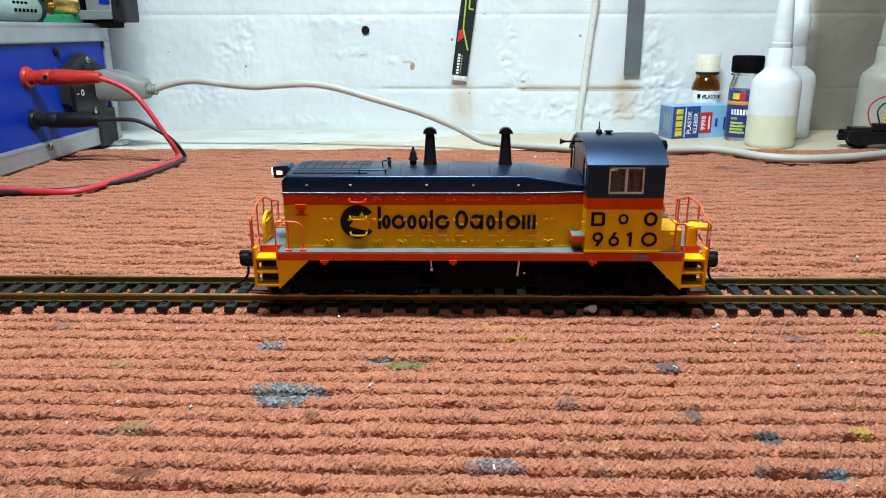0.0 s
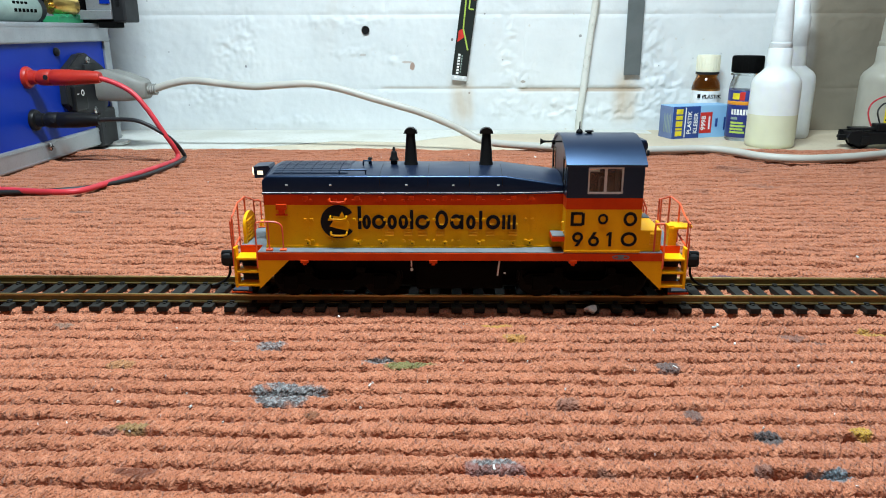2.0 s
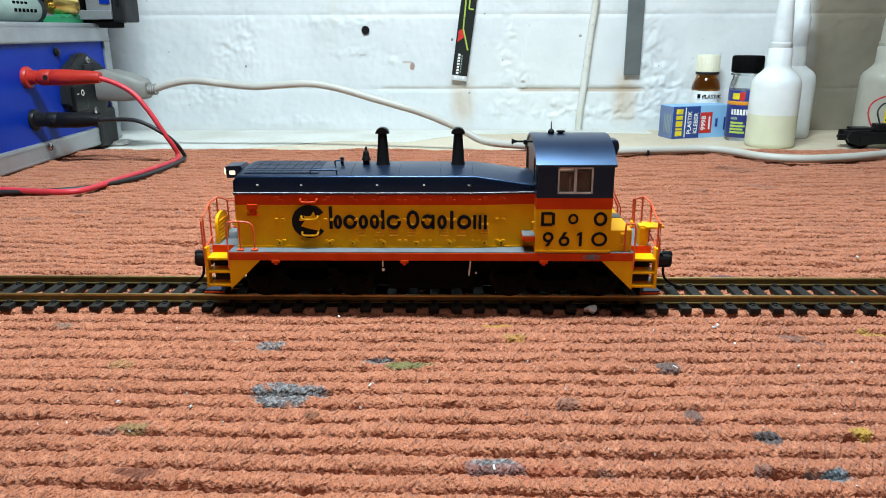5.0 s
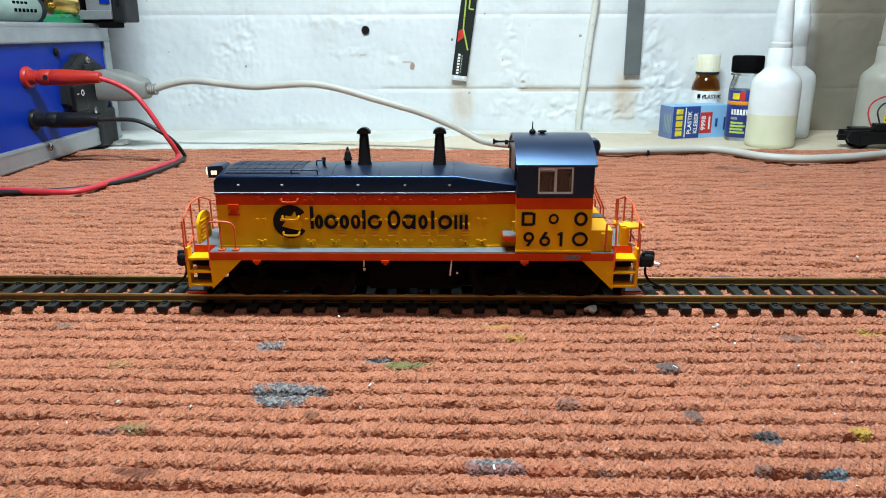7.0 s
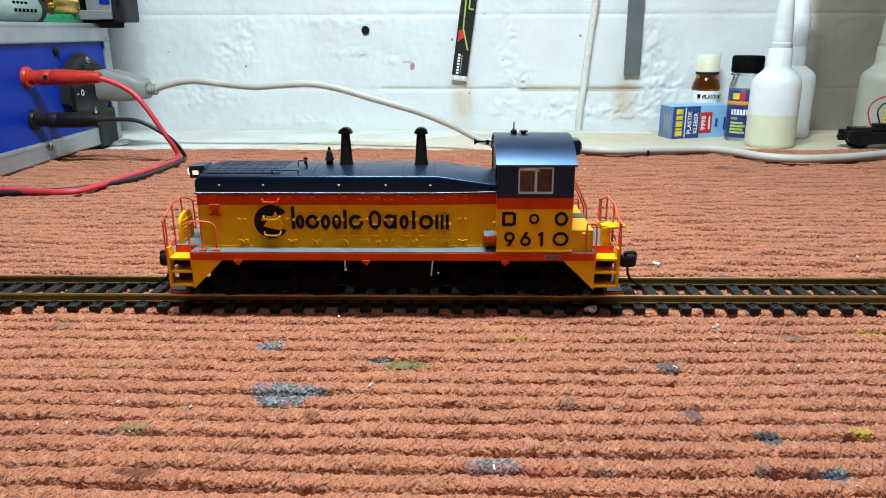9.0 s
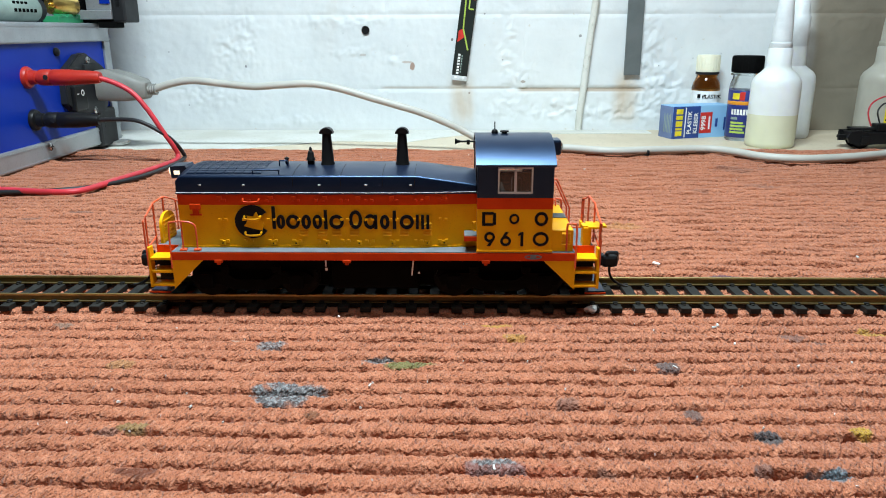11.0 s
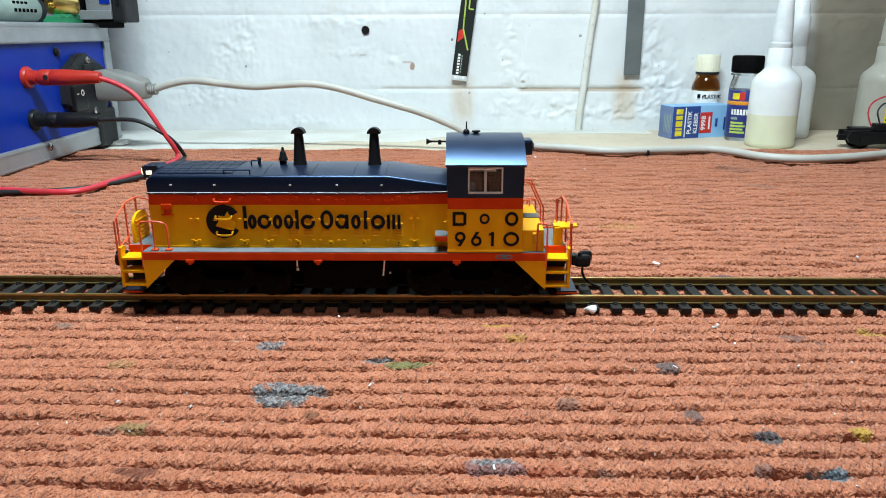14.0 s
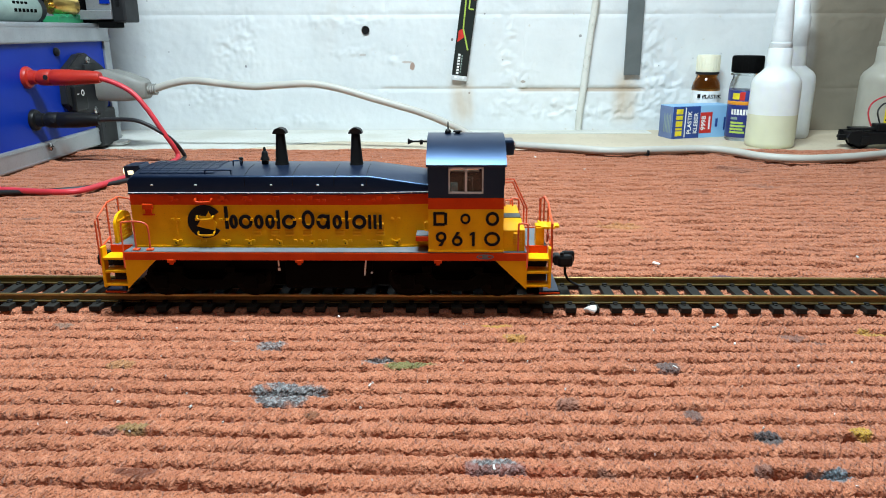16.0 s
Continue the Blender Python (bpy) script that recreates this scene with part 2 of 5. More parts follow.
# ---- rear wall: painted thin bricks with joints nearly filled by paint ----
def wall_paint():
    m, nt, bsdf = nodes_of("white_wall_paint")
    tc = nt.nodes.new("ShaderNodeNewGeometry")
    sep = nt.nodes.new("ShaderNodeSeparateXYZ")
    nt.links.new(tc.outputs["Position"], sep.inputs[0])

    def band(axis, lo, hi, soft):
        a, b = ramp(nt, sep.outputs[axis], lo - soft, lo + soft), ramp(nt, sep.outputs[axis], hi + soft, hi - soft)
        n = nt.nodes.new("ShaderNodeMath")
        n.operation = "MULTIPLY"
        nt.links.new(a, n.inputs[0])
        nt.links.new(b, n.inputs[1])
        return n.outputs[0]

    def times(a, b):
        n = nt.nodes.new("ShaderNodeMath")
        n.operation = "MULTIPLY"
        nt.links.new(a, n.inputs[0])
        if isinstance(b, float):
            n.inputs[1].default_value = b
        else:
            nt.links.new(b, n.inputs[1])
        return n.outputs[0]

    cloud, specks = noisy(nt, 14, 6), noisy(nt, 160, 3)
    colour = mixed(nt, ramp(nt, cloud, 0.35, 0.75), (0.72, 0.745, 0.745), (0.62, 0.65, 0.66))
    colour = mixed(nt, ramp(nt, specks, 0.70, 0.78), colour, (0.60, 0.58, 0.52))
    # rust run-off under the two steel tools
    streak = noisy(nt, 40, 4, (1, 1, 0.2))
    for lo, hi, top in ((-0.006, 0.016, 0.045), (0.146, 0.166, 0.048)):
        f = times(times(band(0, lo, hi, 0.006), band(2, 0.004, top, 0.012)), ramp(nt, streak, 0.25, 0.75))
        colour = mixed(nt, times(f, 0.8), colour, (0.50, 0.34, 0.18))
    for lo, hi in ((-0.135, -0.118), (-0.115, -0.095)):
        f = times(times(band(0, lo, hi, 0.006), band(2, 0.06, 0.4, 0.02)), ramp(nt, streak, 0.35, 0.8))
        colour = mixed(nt, times(f, 0.35), colour, (0.52, 0.46, 0.38))
    # brown mortar showing in the bed joint
    for lo, hi, z0, z1, k in ((0.058, 0.172, 0.0312, 0.0344, 0.8), (-0.066, 0.050, 0.0340, 0.0358, 0.45)):
        f = times(times(band(0, lo, hi, 0.004), band(2, z0, z1, 0.0010)), ramp(nt, streak, 0.2, 0.5))
        colour = mixed(nt, times(f, k), colour, (0.34, 0.24, 0.15))
    # fly specks
    dots = nt.nodes.new("ShaderNodeTexVoronoi")
    dots.inputs["Scale"].default_value = 70
    nt.links.new(tc.outputs["Position"], dots.inputs["Vector"])
    pick = nt.nodes.new("ShaderNodeSeparateColor")
    nt.links.new(dots.outputs["Color"], pick.inputs[0])
    f = times(ramp(nt, dots.outputs["Distance"], 0.075, 0.035), ramp(nt, pick.outputs[0], 0.70, 0.72))
    colour = mixed(nt, times(f, 0.8), colour, (0.20, 0.20, 0.21))
    # small chips and dark specks in the paint
    for x, z, rx, rz, tone in ((-39.0, 53.5, 2.2, 4.0, (0.36, 0.25, 0.20)), (-44.0, 57.5, 5.0, 1.4, (0.50, 0.44, 0.40)), (-2.9, 77.3, 1.3, 1.6, (0.20, 0.18, 0.17)), (13.0, 30.0, 1.2, 1.2, (0.3, 0.24, 0.2)),
                               (62, 40, 2.6, 1.3, (0.42, 0.38, 0.34)), (112, 80, 1.2, 1.2, (0.3, 0.3, 0.3)), (-84, 64, 3.2, 1.2, (0.5, 0.48, 0.46)), (-191, 54, 1.0, 1.2, (0.25, 0.25, 0.27))):
        sub = nt.nodes.new("ShaderNodeVectorMath")
        sub.operation = "SUBTRACT"
        sub.inputs[1].default_value = (x * MM, WALL * MM, z * MM)
        nt.links.new(tc.outputs["Position"], sub.inputs[0])
        mul = nt.nodes.new("ShaderNodeVectorMath")
        mul.operation = "MULTIPLY"
        mul.inputs[1].default_value = (1 / (rx * MM), 0, 1 / (rz * MM))
        nt.links.new(sub.outputs[0], mul.inputs[0])
        ln = nt.nodes.new("ShaderNodeVectorMath")
        ln.operation = "LENGTH"
        nt.links.new(mul.outputs[0], ln.inputs[0])
        add = nt.nodes.new("ShaderNodeMath")
        add.operation = "MULTIPLY_ADD"
        add.inputs[1].default_value = 1.6
        nt.links.new(specks, add.inputs[0])
        nt.links.new(ln.outputs["Value"], add.inputs[2])
        colour = mixed(nt, ramp(nt, add.outputs[0], 1.9, 1.5), colour, tone)
    # beige tones replace the white past a ragged edge near x 0.32
    edge = nt.nodes.new("ShaderNodeMath")
    edge.operation = "MULTIPLY_ADD"
    nt.links.new(noisy(nt, 30, 4), edge.inputs[0])
    edge.inputs[1].default_value = 0.012
    nt.links.new(sep.outputs[0], edge.inputs[2])
    beige = mixed(nt, ramp(nt, noisy(nt, 25, 6), 0.3, 0.75), (0.285, 0.25, 0.19), (0.215, 0.19, 0.145))
    colour = mixed(nt, ramp(nt, edge.outputs[0], 0.313, 0.330), colour, beige)
    nt.links.new(colour, bsdf.inputs["Base Color"])
    bsdf.inputs["Roughness"].default_value = 0.55
    bumped(nt, bsdf, noisy(nt, 220, 6), 0.35, 0.0008)
    return m


WALLPAINT = wall_paint()


def relief(name, x0, x1, z0, z1, step, height, material, parent=None):
    """A sheet facing -y whose face stands out by height(x, z)."""
    nx, nz = max(2, int((x1 - x0) / step) + 1), max(2, int((z1 - z0) / step) + 1)
    xs, zs = np.linspace(x0, x1, nx), np.linspace(z0, z1, nz)
    verts = [(x * MM, (WALL - height(x, z)) * MM, z * MM) for z in zs for x in xs]
    faces = [(j * nx + i, j * nx + i + 1, (j + 1) * nx + i + 1, (j + 1) * nx + i) for j in range(nz - 1) for i in range(nx - 1)]
    me = bpy.data.meshes.new(name)
    me.from_pydata(verts, [], faces)
    for p in me.polygons:
        p.use_smooth = True
    me.materials.append(material)
    ob = new(name, me)
    ob.parent = parent
    return ob


# places where the paint has flaked and been painted over: x, z and the two half sizes
CHIPPED = ((-190, 70, 10, 32), (-228, 28, 26, 12), (46, 72, 8, 34), (48, 18, 12, 10), (-90, 66, 22, 5), (150, 10, 28, 10), (176, 60, 10, 40), (-55, 60, 8, 6), (90, 16, 16, 7), (-150, 4, 30, 5), (100, 14, 60, 9), (190, 34, 22, 30), (-208, 66, 12, 20), (60, 44, 14, 10), (-100, 92, 40, 5))


def rough_paint(x, z):
    p = Vector((x, 7.0, z))
    n = noise.noise(p / 60.0) * 0.8 + noise.noise(p / 14.0) * 0.28 + 0.16 * noise.noise(p / 5.0)
    patch = 0.12
    for cx, cz, rx, rz in CHIPPED:
        patch += math.exp(-((x - cx) / rx) ** 2 - ((z - cz) / rz) ** 2)
    return n + patch * 0.9 * (1.9 * abs(noise.noise(p / 6.0)) + 1.6 * noise.noise(p / 9.0) + 0.8 * noise.noise(p / 3.5))


def build_wall():
    wall = tagged(part("wall_north", boxed(-1300, 1500, WALL + 4.0, WALL + 120, -800, 1550), WALLPAINT),
                  "rough white-painted brick wall behind the workbench, beige at one end", "wall", kind="structure")
    course, long = 65.0, 250.0
    first = 33.6 - course
    for row in range(0, 4):
        z0 = first + row * course
        shift = 62.0 if row % 2 else 62.0 - long / 2
        for col in range(-3, 3):
            x0 = shift + col * long

            def face(x, z, x0=x0, z0=z0):
                flat, bed = min(x - x0, x0 + long - x), min(z - z0, z0 + course - z)
                d = min(flat, bed)
                line = 2.4 if 56 < x < 172 else (1.2 if -70 < x <= 56 else 0.5)
                deep = (line if z < 60 else 0.9) if bed <= flat else 0.35
                wob = 1.2 * noise.noise(Vector((x / 14.0, z / 14.0, 3.0)))
                fill = 0.75 + 0.5 * noise.noise(Vector((x / 60.0, z / 20.0, 8.0)))
                e = min(1.0, max(0.0, (d + wob) / 3.2))
                return rough_paint(x, z) - deep * fill * (1 - e * e * (3 - 2 * e))
            relief("brick", x0, x0 + long, z0, z0 + course, 1.5 if row < 3 else 8.0, face, WALLPAINT, wall)
    return wall


rear_wall = build_wall()
hole = bmesh.new()
turned(hole, 0, 0, [(3.6, 0), (3.6, -0.8), (2.8, -1.0), (2.6, 9), (1.8, 9)], 14)
hole = part("wall_plug", hole, BLACK, rear_wall, "dark empty drill hole", True)
hole.matrix_local = pose(-0.0805, (WALL - 0.9) * MM, 0.0855, -90, 20, 0)

board = [(-420, 339), (-172, 339), (-140, 357), (-98, 381), (-40, 374), (-12, 402), (20, 424), (176, 428), (176, WALL - 3.2), (-420, WALL - 3.2)]
bm = bmesh.new()
loft(bm, [[(x, y, z) for x, y in board] for z in (BENCH, BENCH + 0.35, BENCH + 0.6)])
batten = tagged(part("painted_board", bm, BATTEN), "thin white-painted board lying along the wall foot", "board")


# ---- carpet: rows of looped cord ----
def carpet_material():
    m, nt, bsdf = nodes_of("terracotta_cord")
    geo = nt.nodes.new("ShaderNodeNewGeometry")
    cloud, yarn, fuzz = noisy(nt, 28, 4), noisy(nt, 420, 4), noisy(nt, 2600, 3)
    colour = mixed(nt, ramp(nt, cloud, 0.35, 0.7), (0.51, 0.177, 0.091), (0.44, 0.149, 0.077))
    colour = mixed(nt, ramp(nt, yarn, 0.45, 0.75), colour, (0.615, 0.243, 0.135))
    wobble = noisy(nt, 170, 5)

    def stain(colour, x, y, rx, ry, tone, strength=0.85):
        sub = nt.nodes.new("ShaderNodeVectorMath")
        sub.operation = "SUBTRACT"
        sub.inputs[1].default_value = (x * MM, y * MM, 0)
        nt.links.new(geo.outputs["Position"], sub.inputs[0])
        mul = nt.nodes.new("ShaderNodeVectorMath")
        mul.operation = "MULTIPLY"
        mul.inputs[1].default_value = (1 / (rx * MM), 1 / (ry * MM), 0)
        nt.links.new(sub.outputs[0], mul.inputs[0])
        ln = nt.nodes.new("ShaderNodeVectorMath")
        ln.operation = "LENGTH"
        nt.links.new(mul.outputs[0], ln.inputs[0])
        add = nt.nodes.new("ShaderNodeMath")
        add.operation = "MULTIPLY_ADD"
        add.inputs[1].default_value = 2.3
        nt.links.new(wobble, add.inputs[0])
        nt.links.new(ln.outputs["Value"], add.inputs[2])
        f = ramp(nt, add.outputs[0], 2.2, 1.9)
        k = nt.nodes.new("ShaderNodeMath")
        k.operation = "MULTIPLY"
        k.inputs[1].default_value = strength
        nt.links.new(f, k.inputs[0])
        if tone is grey:
            tone = speckled
        return mixed(nt, k.outputs[0], colour, tone)

    grey, slate, green, ochre = (0.165, 0.165, 0.168), (0.065, 0.08, 0.088), (0.10, 0.18, 0.055), (0.50, 0.30, 0.04)
    speckled = mixed(nt, ramp(nt, noisy(nt, 900, 2), 0.42, 0.62), (0.10, 0.105, 0.11), (0.30, 0.31, 0.315))
    for x, y, rx, ry, tone, k in (
            (-41, -66.5, 9.0, 5.0, grey, 0.95), (-20.8, -47.0, 4.0, 2.6, grey, 0.9), (-51.5, -38, 4.2, 2.8, grey, 0.85),
            (8.8, -96.5, 5.2, 3.6, grey, 0.95), (57, -49.5, 4.0, 3.2, slate, 0.8), (55.5, -75, 2.6, 3.4, slate, 0.7),
            (69, -85.3, 3.4, 2.6, slate, 0.9), (76.5, -98.3, 4.6, 2.2, (0.11, 0.20, 0.24), 0.85), (90, -82.5, 2.6, 1.9, ochre, 0.9),
            (124, -27.5, 9, 2.6, ochre, 0.7), (98, -30, 4.0, 2.2, slate, 0.5), (-10.8, -49.3, 8.0, 2.2, green, 0.75),
            (13, -23, 5.0, 1.6, ochre, 0.6), (17.5, -31.5, 4.5, 1.6, ochre, 0.5), (-72, -82, 4.0, 1.6, green, 0.5),
            (-78, -84, 3.0, 2.0, slate, 0.45), (-64, -100, 5.0, 2.0, (0.13, 0.035, 0.02), 0.8), (27, -70, 3.0, 2.2, slate, 0.45),
            (30, -98, 2.6, 2.0, slate, 0.4), (103, -35, 2.2, 1.8, slate, 0.55), (-118, -24, 4.0, 1.6, (0.18, 0.16, 0.13), 0.6),
            (-90, -50, 4.0, 2.0, (0.40, 0.24, 0.09), 0.5), (-185, 118, 7, 3, slate, 0.5), (-135, 115, 5, 3, slate, 0.35),
            (95, 22, 5, 3, (0.02, 0.03, 0.08), 0.7), (14, -98, 14, 3.0, (0.44, 0.085, 0.04), 0.4), (62, -97, 2.4, 2.0, slate, 0.5),
            (177, 233, 16, 9, slate, 0.3), (174, 181, 10, 7, slate, 0.25), (134, 166, 7, 5, slate, 0.25), (75, 93, 12, 7, ochre, 0.25), (-201, 107, 6, 4, slate, 0.4),
            (-33, -76, 1.7, 1.2, (0.09, 0.045, 0.02), 0.6), (-62, -35, 2.0, 1.6, (0.5, 0.42, 0.34), 0.4)):
        colour = stain(colour, x, y, rx, ry, tone, k)
    colour = mixed(nt, ramp(nt, fuzz, 0.50, 0.72), colour, (0.15, 0.050, 0.029))
    colour = mixed(nt, ramp(nt, noisy(nt, 1900, 2), 0.68, 0.76), colour, (0.56, 0.36, 0.27))
    nt.links.new(colour, bsdf.inputs["Base Color"])
    bsdf.inputs["Roughness"].default_value = 0.95
    bsdf.inputs["Specular IOR Level"].default_value = 0.12
    bsdf.inputs["Sheen Weight"].default_value = 0.12
    strand = nt.nodes.new("ShaderNodeTexNoise")
    strand.inputs["Scale"].default_value, strand.inputs["Detail"].default_value = 950, 3
    turn = nt.nodes.new("ShaderNodeMapping")
    turn.inputs["Rotation"].default_value, turn.inputs["Scale"].default_value = (0, 0, radians(38)), (1.0, 0.42, 1.0)
    nt.links.new(geo.outputs["Position"], turn.inputs[0])
    nt.links.new(turn.outputs[0], strand.inputs[0])
    bumped(nt, bsdf, strand.outputs[0], 1.0, 0.0022)
    return m


CARPET = carpet_material()
PITCH = 6.44


def build_carpet():
    base = bmesh.new()
    box(base, -700, 760, -330, 318, BENCH, -3.85)
    carpet = tagged(part("carpet", base, CARPET), "terracotta looped cord carpet with grey and green paint stains", "carpet")
    rng = np.random.default_rng(4)
    table = rng.normal(size=(64, 4096))

    def smooth_noise(row, x, length):
        t = x / length + 700.0
        i = np.floor(t).astype(int)
        f = t - i
        f = f * f * (3 - 2 * f)
        v = table[row % 64]
        return v[i % 4096] * (1 - f) + v[(i + 1) % 4096] * f

    row, y = 0, -29.9 - 27 * PITCH
    while y < 316.0:
        near = -118 < y < 12
        half = 125 + (y + 225) * 0.70
        step, across = (0.24, 17) if near else ((0.45, 13) if -118 < y < 130 else (0.6, 9))
        x = np.arange(-half, half + 40, step)
        calm = 0.35 if -90 < y < 12 else 0.75
        line = calm * (0.9 * smooth_noise(1, x + y * 0.2, 55) + 0.5 * smooth_noise(5 + row // 3, x, 34)) + 0.16 * smooth_noise(9 + row, x, 9)
        lift = (0.18 if near else 0.45) * smooth_noise(20 + row, x, 14) + 0.16 * smooth_noise(40 + row, x, 4)
        u = np.linspace(-1, 1, across)
        X, U = np.meshgrid(x, u, indexing="ij")
        wide = PITCH * ((0.432 if near else 0.402) + 0.015 * smooth_noise(30 + row, x, 7))
        # slanted loops of yarn, each of its own height
        lay = 1.30 + 0.2 * float(np.tanh(table[3, row]))
        phase = (X + 0.45 * smooth_noise(50 + row, x, 2.5)[:, None] + 1.6 * smooth_noise(33 + row, x, 17)[:, None]) / lay + 9 * float(table[6, row]) - 1.25 * U + 0.15 * np.sin(3.1 * U + row)
        loop = np.abs(np.sin(np.pi * phase)) ** 0.65
        tall = table[(row * 7) % 64][np.floor(phase).astype(int) % 4096]
        phase2 = X / 1.15 + 7 * float(table[8, row]) + 1.3 * U + 0.4 * smooth_noise(12 + row, x, 3)[:, None]
        loop2 = np.abs(np.sin(np.pi * phase2))
        Z = -4.0 + 4.05 * np.power(np.clip(1 - np.abs(U) ** 5.5, 0, 1), 0.5) + lift[:, None]
        Z = Z + (0.52 + 0.13 * tall) * (loop - 0.62) + 0.12 * (loop2 - 0.6) + 0.05 * rng.normal(size=X.shape)
        Y = y + line[:, None] + U * wide[:, None] + 0.22 * tall * (1 - U * U) + 0.25 * tall * U * U * np.sign(U) + 0.05 * rng.normal(size=X.shape)
        verts = np.stack([X + 0.04 * rng.normal(size=X.shape), Y, Z], -1).reshape(-1, 3) * MM
        n, k = X.shape
        idx = np.arange(n * k).reshape(n, k)
        quads = np.stack([idx[:-1, :-1], idx[1:, :-1], idx[1:, 1:], idx[:-1, 1:]], -1).reshape(-1, 4)
        me = bpy.data.meshes.new("cord")
        me.vertices.add(len(verts))
        me.vertices.foreach_set("co", verts.ravel())
        me.loops.add(quads.size)
        me.loops.foreach_set("vertex_index", quads.ravel())
        me.polygons.add(len(quads))
        me.polygons.foreach_set("loop_start", np.arange(0, quads.size, 4))
        me.polygons.foreach_set("use_smooth", np.ones(len(quads), dtype=bool))
        me.update(calc_edges=True)
        me.materials.append(CARPET)
        cord = new("cord", me)
        cord.parent = carpet
        y += PITCH
        row += 1
    return carpet


build_carpet()


# ---- track ----
def build_track():
    track = tagged(empty("model_track"), "straight model railway track, brassy rails on black plastic sleepers", "track")
    z0, z1 = 2.05, RAIL_TOP
    for side in (-1, 1):
        c = side * 8.65
        h = z1 - z0
        web = [(1.1, 0), (1.1, 0.34), (0.32, 0.37), (0.32, h - 0.70)]
        head = [(0.32, h - 0.70), (0.46, h - 0.58), (0.46, h - 0.1), (0.36, h)]
        made = []
        # web and foot take the shade-darkened tone, the head the plain one
        for name, half, material, label in (("rail", web, SHADEDRAIL, "brassy rail, its web darkened for shade"), ("rail_head", head, BRASS, "polished rail head")):
            outline = [(c + w, z0 + z) for w, z in half] + [(c - w, z0 + z) for w, z in reversed(half)]
            bm = bmesh.new()
            loft(bm, [[(x, yy, zz) for yy, zz in outline] for x in (-340, 380)])
            made.append(part(name, bm, material, made[0] if made else track, label))
    bm = bmesh.new()
    box(bm, -1.65, 1.65, -13.3, 13.3, 0.15, 1.98, bevel=0.18)
    for c in (-8.65, 8.65):
        for s in (-1, 1):
            box(bm, -0.75, 0.75, c + s * 1.0 - 0.5, c + s * 1.0 + 0.5, 1.9, 2.75, bevel=0.12)
            box(bm, -0.45, 0.45, c + s * 1.75 - 0.45, c + s * 1.75 + 0.45, 1.9, 2.3)
    first = part("sleeper", bm, SLEEPER, track)
    web = bmesh.new()
    for c in (-8.65, 8.65):
        box(web, 1.6, 5.55, c - 0.7, c + 0.7, 0.5, 1.6)
    web = part("sleeper_web", web, SLEEPER, track)
    x = -142.8 - 27 * 7.171
    first.location.x = web.location.x = x * MM
    for i in range(1, 100):
        for kind in (first, web):
            ob = new(kind.name.split(".")[0], kind.data)
            ob.parent = track
            ob.location.x = (x + i * 7.171) * MM
    return track


build_track()


# ---- the model switcher locomotive; x runs along it, 0 at its middle, z 0 on the rail head ----
def hood_half(x):
    """Half width of the hood, which narrows towards the cab."""
    return 12.5 if x <= 12 else 12.5 - 1.7 * (x - 12) / 19


def hood_band(z0, z1, x0=-59.3, x1=31.2, out=0.0):
    bm = bmesh.new()
    rings = []
    for x in (x0, 12.0, x1):
        w = hood_half(x) + out
        rings.append([(x, -w, z0), (x, -w, z1), (x, w, z1), (x, w, z0)])
    return loft(bm, rings)


def hood_top():
    bm = bmesh.new()
    rings = []
    for x, edge, crown in ((-59.4, 37.6, 38.6), (-58.6, 38.6, 39.8), (-57.4, 39.1, 40.4), (13.2, 39.1, 40.4), (31.0, 36.2, 38.2)):
        w = hood_half(x) + 0.25
        half = [(w, 33.9), (w, edge - 0.75), (w - 0.12, edge - 0.38), (w - 0.4, edge - 0.1), (w - 0.8, edge), (w - 2.6, edge + 0.32), (w * 0.5, crown - 0.25), (0.0, crown)]
        rings.append([(x, -a, b) for a, b in half] + [(x, a, b) for a, b in reversed(half[:-1])])
    return loft(bm, rings)


def side_wall(bm, y0, y1, x0, x1, z0, z1, wx0, wx1, wz0, wz1):
    outer, inner = ((x0, z0), (x1, z0), (x1, z1), (x0, z1)), ((wx0, wz0), (wx1, wz0), (wx1, wz1), (wx0, wz1))
    loops = [[bm.verts.new((x, y, z)) for x, z in shape] for shape, y in ((outer, y0), (inner, y0), (inner, y1), (outer, y1))]
    for a, b in zip(loops, loops[1:] + loops[:1]):
        for i in range(4):
            bm.faces.new((a[i], a[(i + 1) % 4], b[(i + 1) % 4], b[i]))


def roof_z(y, eave=43.3, crown=50.0, half=17.9):
    t = min(1.0, abs(y) / half)
    return eave + (crown - eave) * (1 - t ** 2.15)


def end_wall(bm, x0, x1):
    """The navy upper end of the cab with two window openings, under the curved roof."""
    for y0, y1 in ((-17.2, -14.6), (-8.8, -5.2), (5.2, 8.8), (14.6, 17.2)):
        ys = [y0, (y0 + y1) / 2, y1]
        prof = [(y, roof_z(y) - 0.4) for y in ys]
        outline = [(y0, 33.4)] + prof + [(y1, 33.4)]
        loft(bm, [[(x, y, z) for y, z in outline] for x in (x0, x1)])
    for y0, y1 in ((-14.6, -8.8), (-5.2, 5.2), (8.8, 14.6)):
        box(bm, x0, x1, y0, y1, 33.4, 36.6)
        ys = [y0 + (y1 - y0) * i / 6 for i in range(7)]
        outline = [(y0, 44.3)] + [(y, roof_z(y) - 0.4) for y in ys] + [(y1, 44.3)]
        loft(bm, [[(x, y, z) for y, z in outline] for x in (x0, x1)])
    box(bm, x0, x1, -5.2, 5.2, 36.6, 44.3)


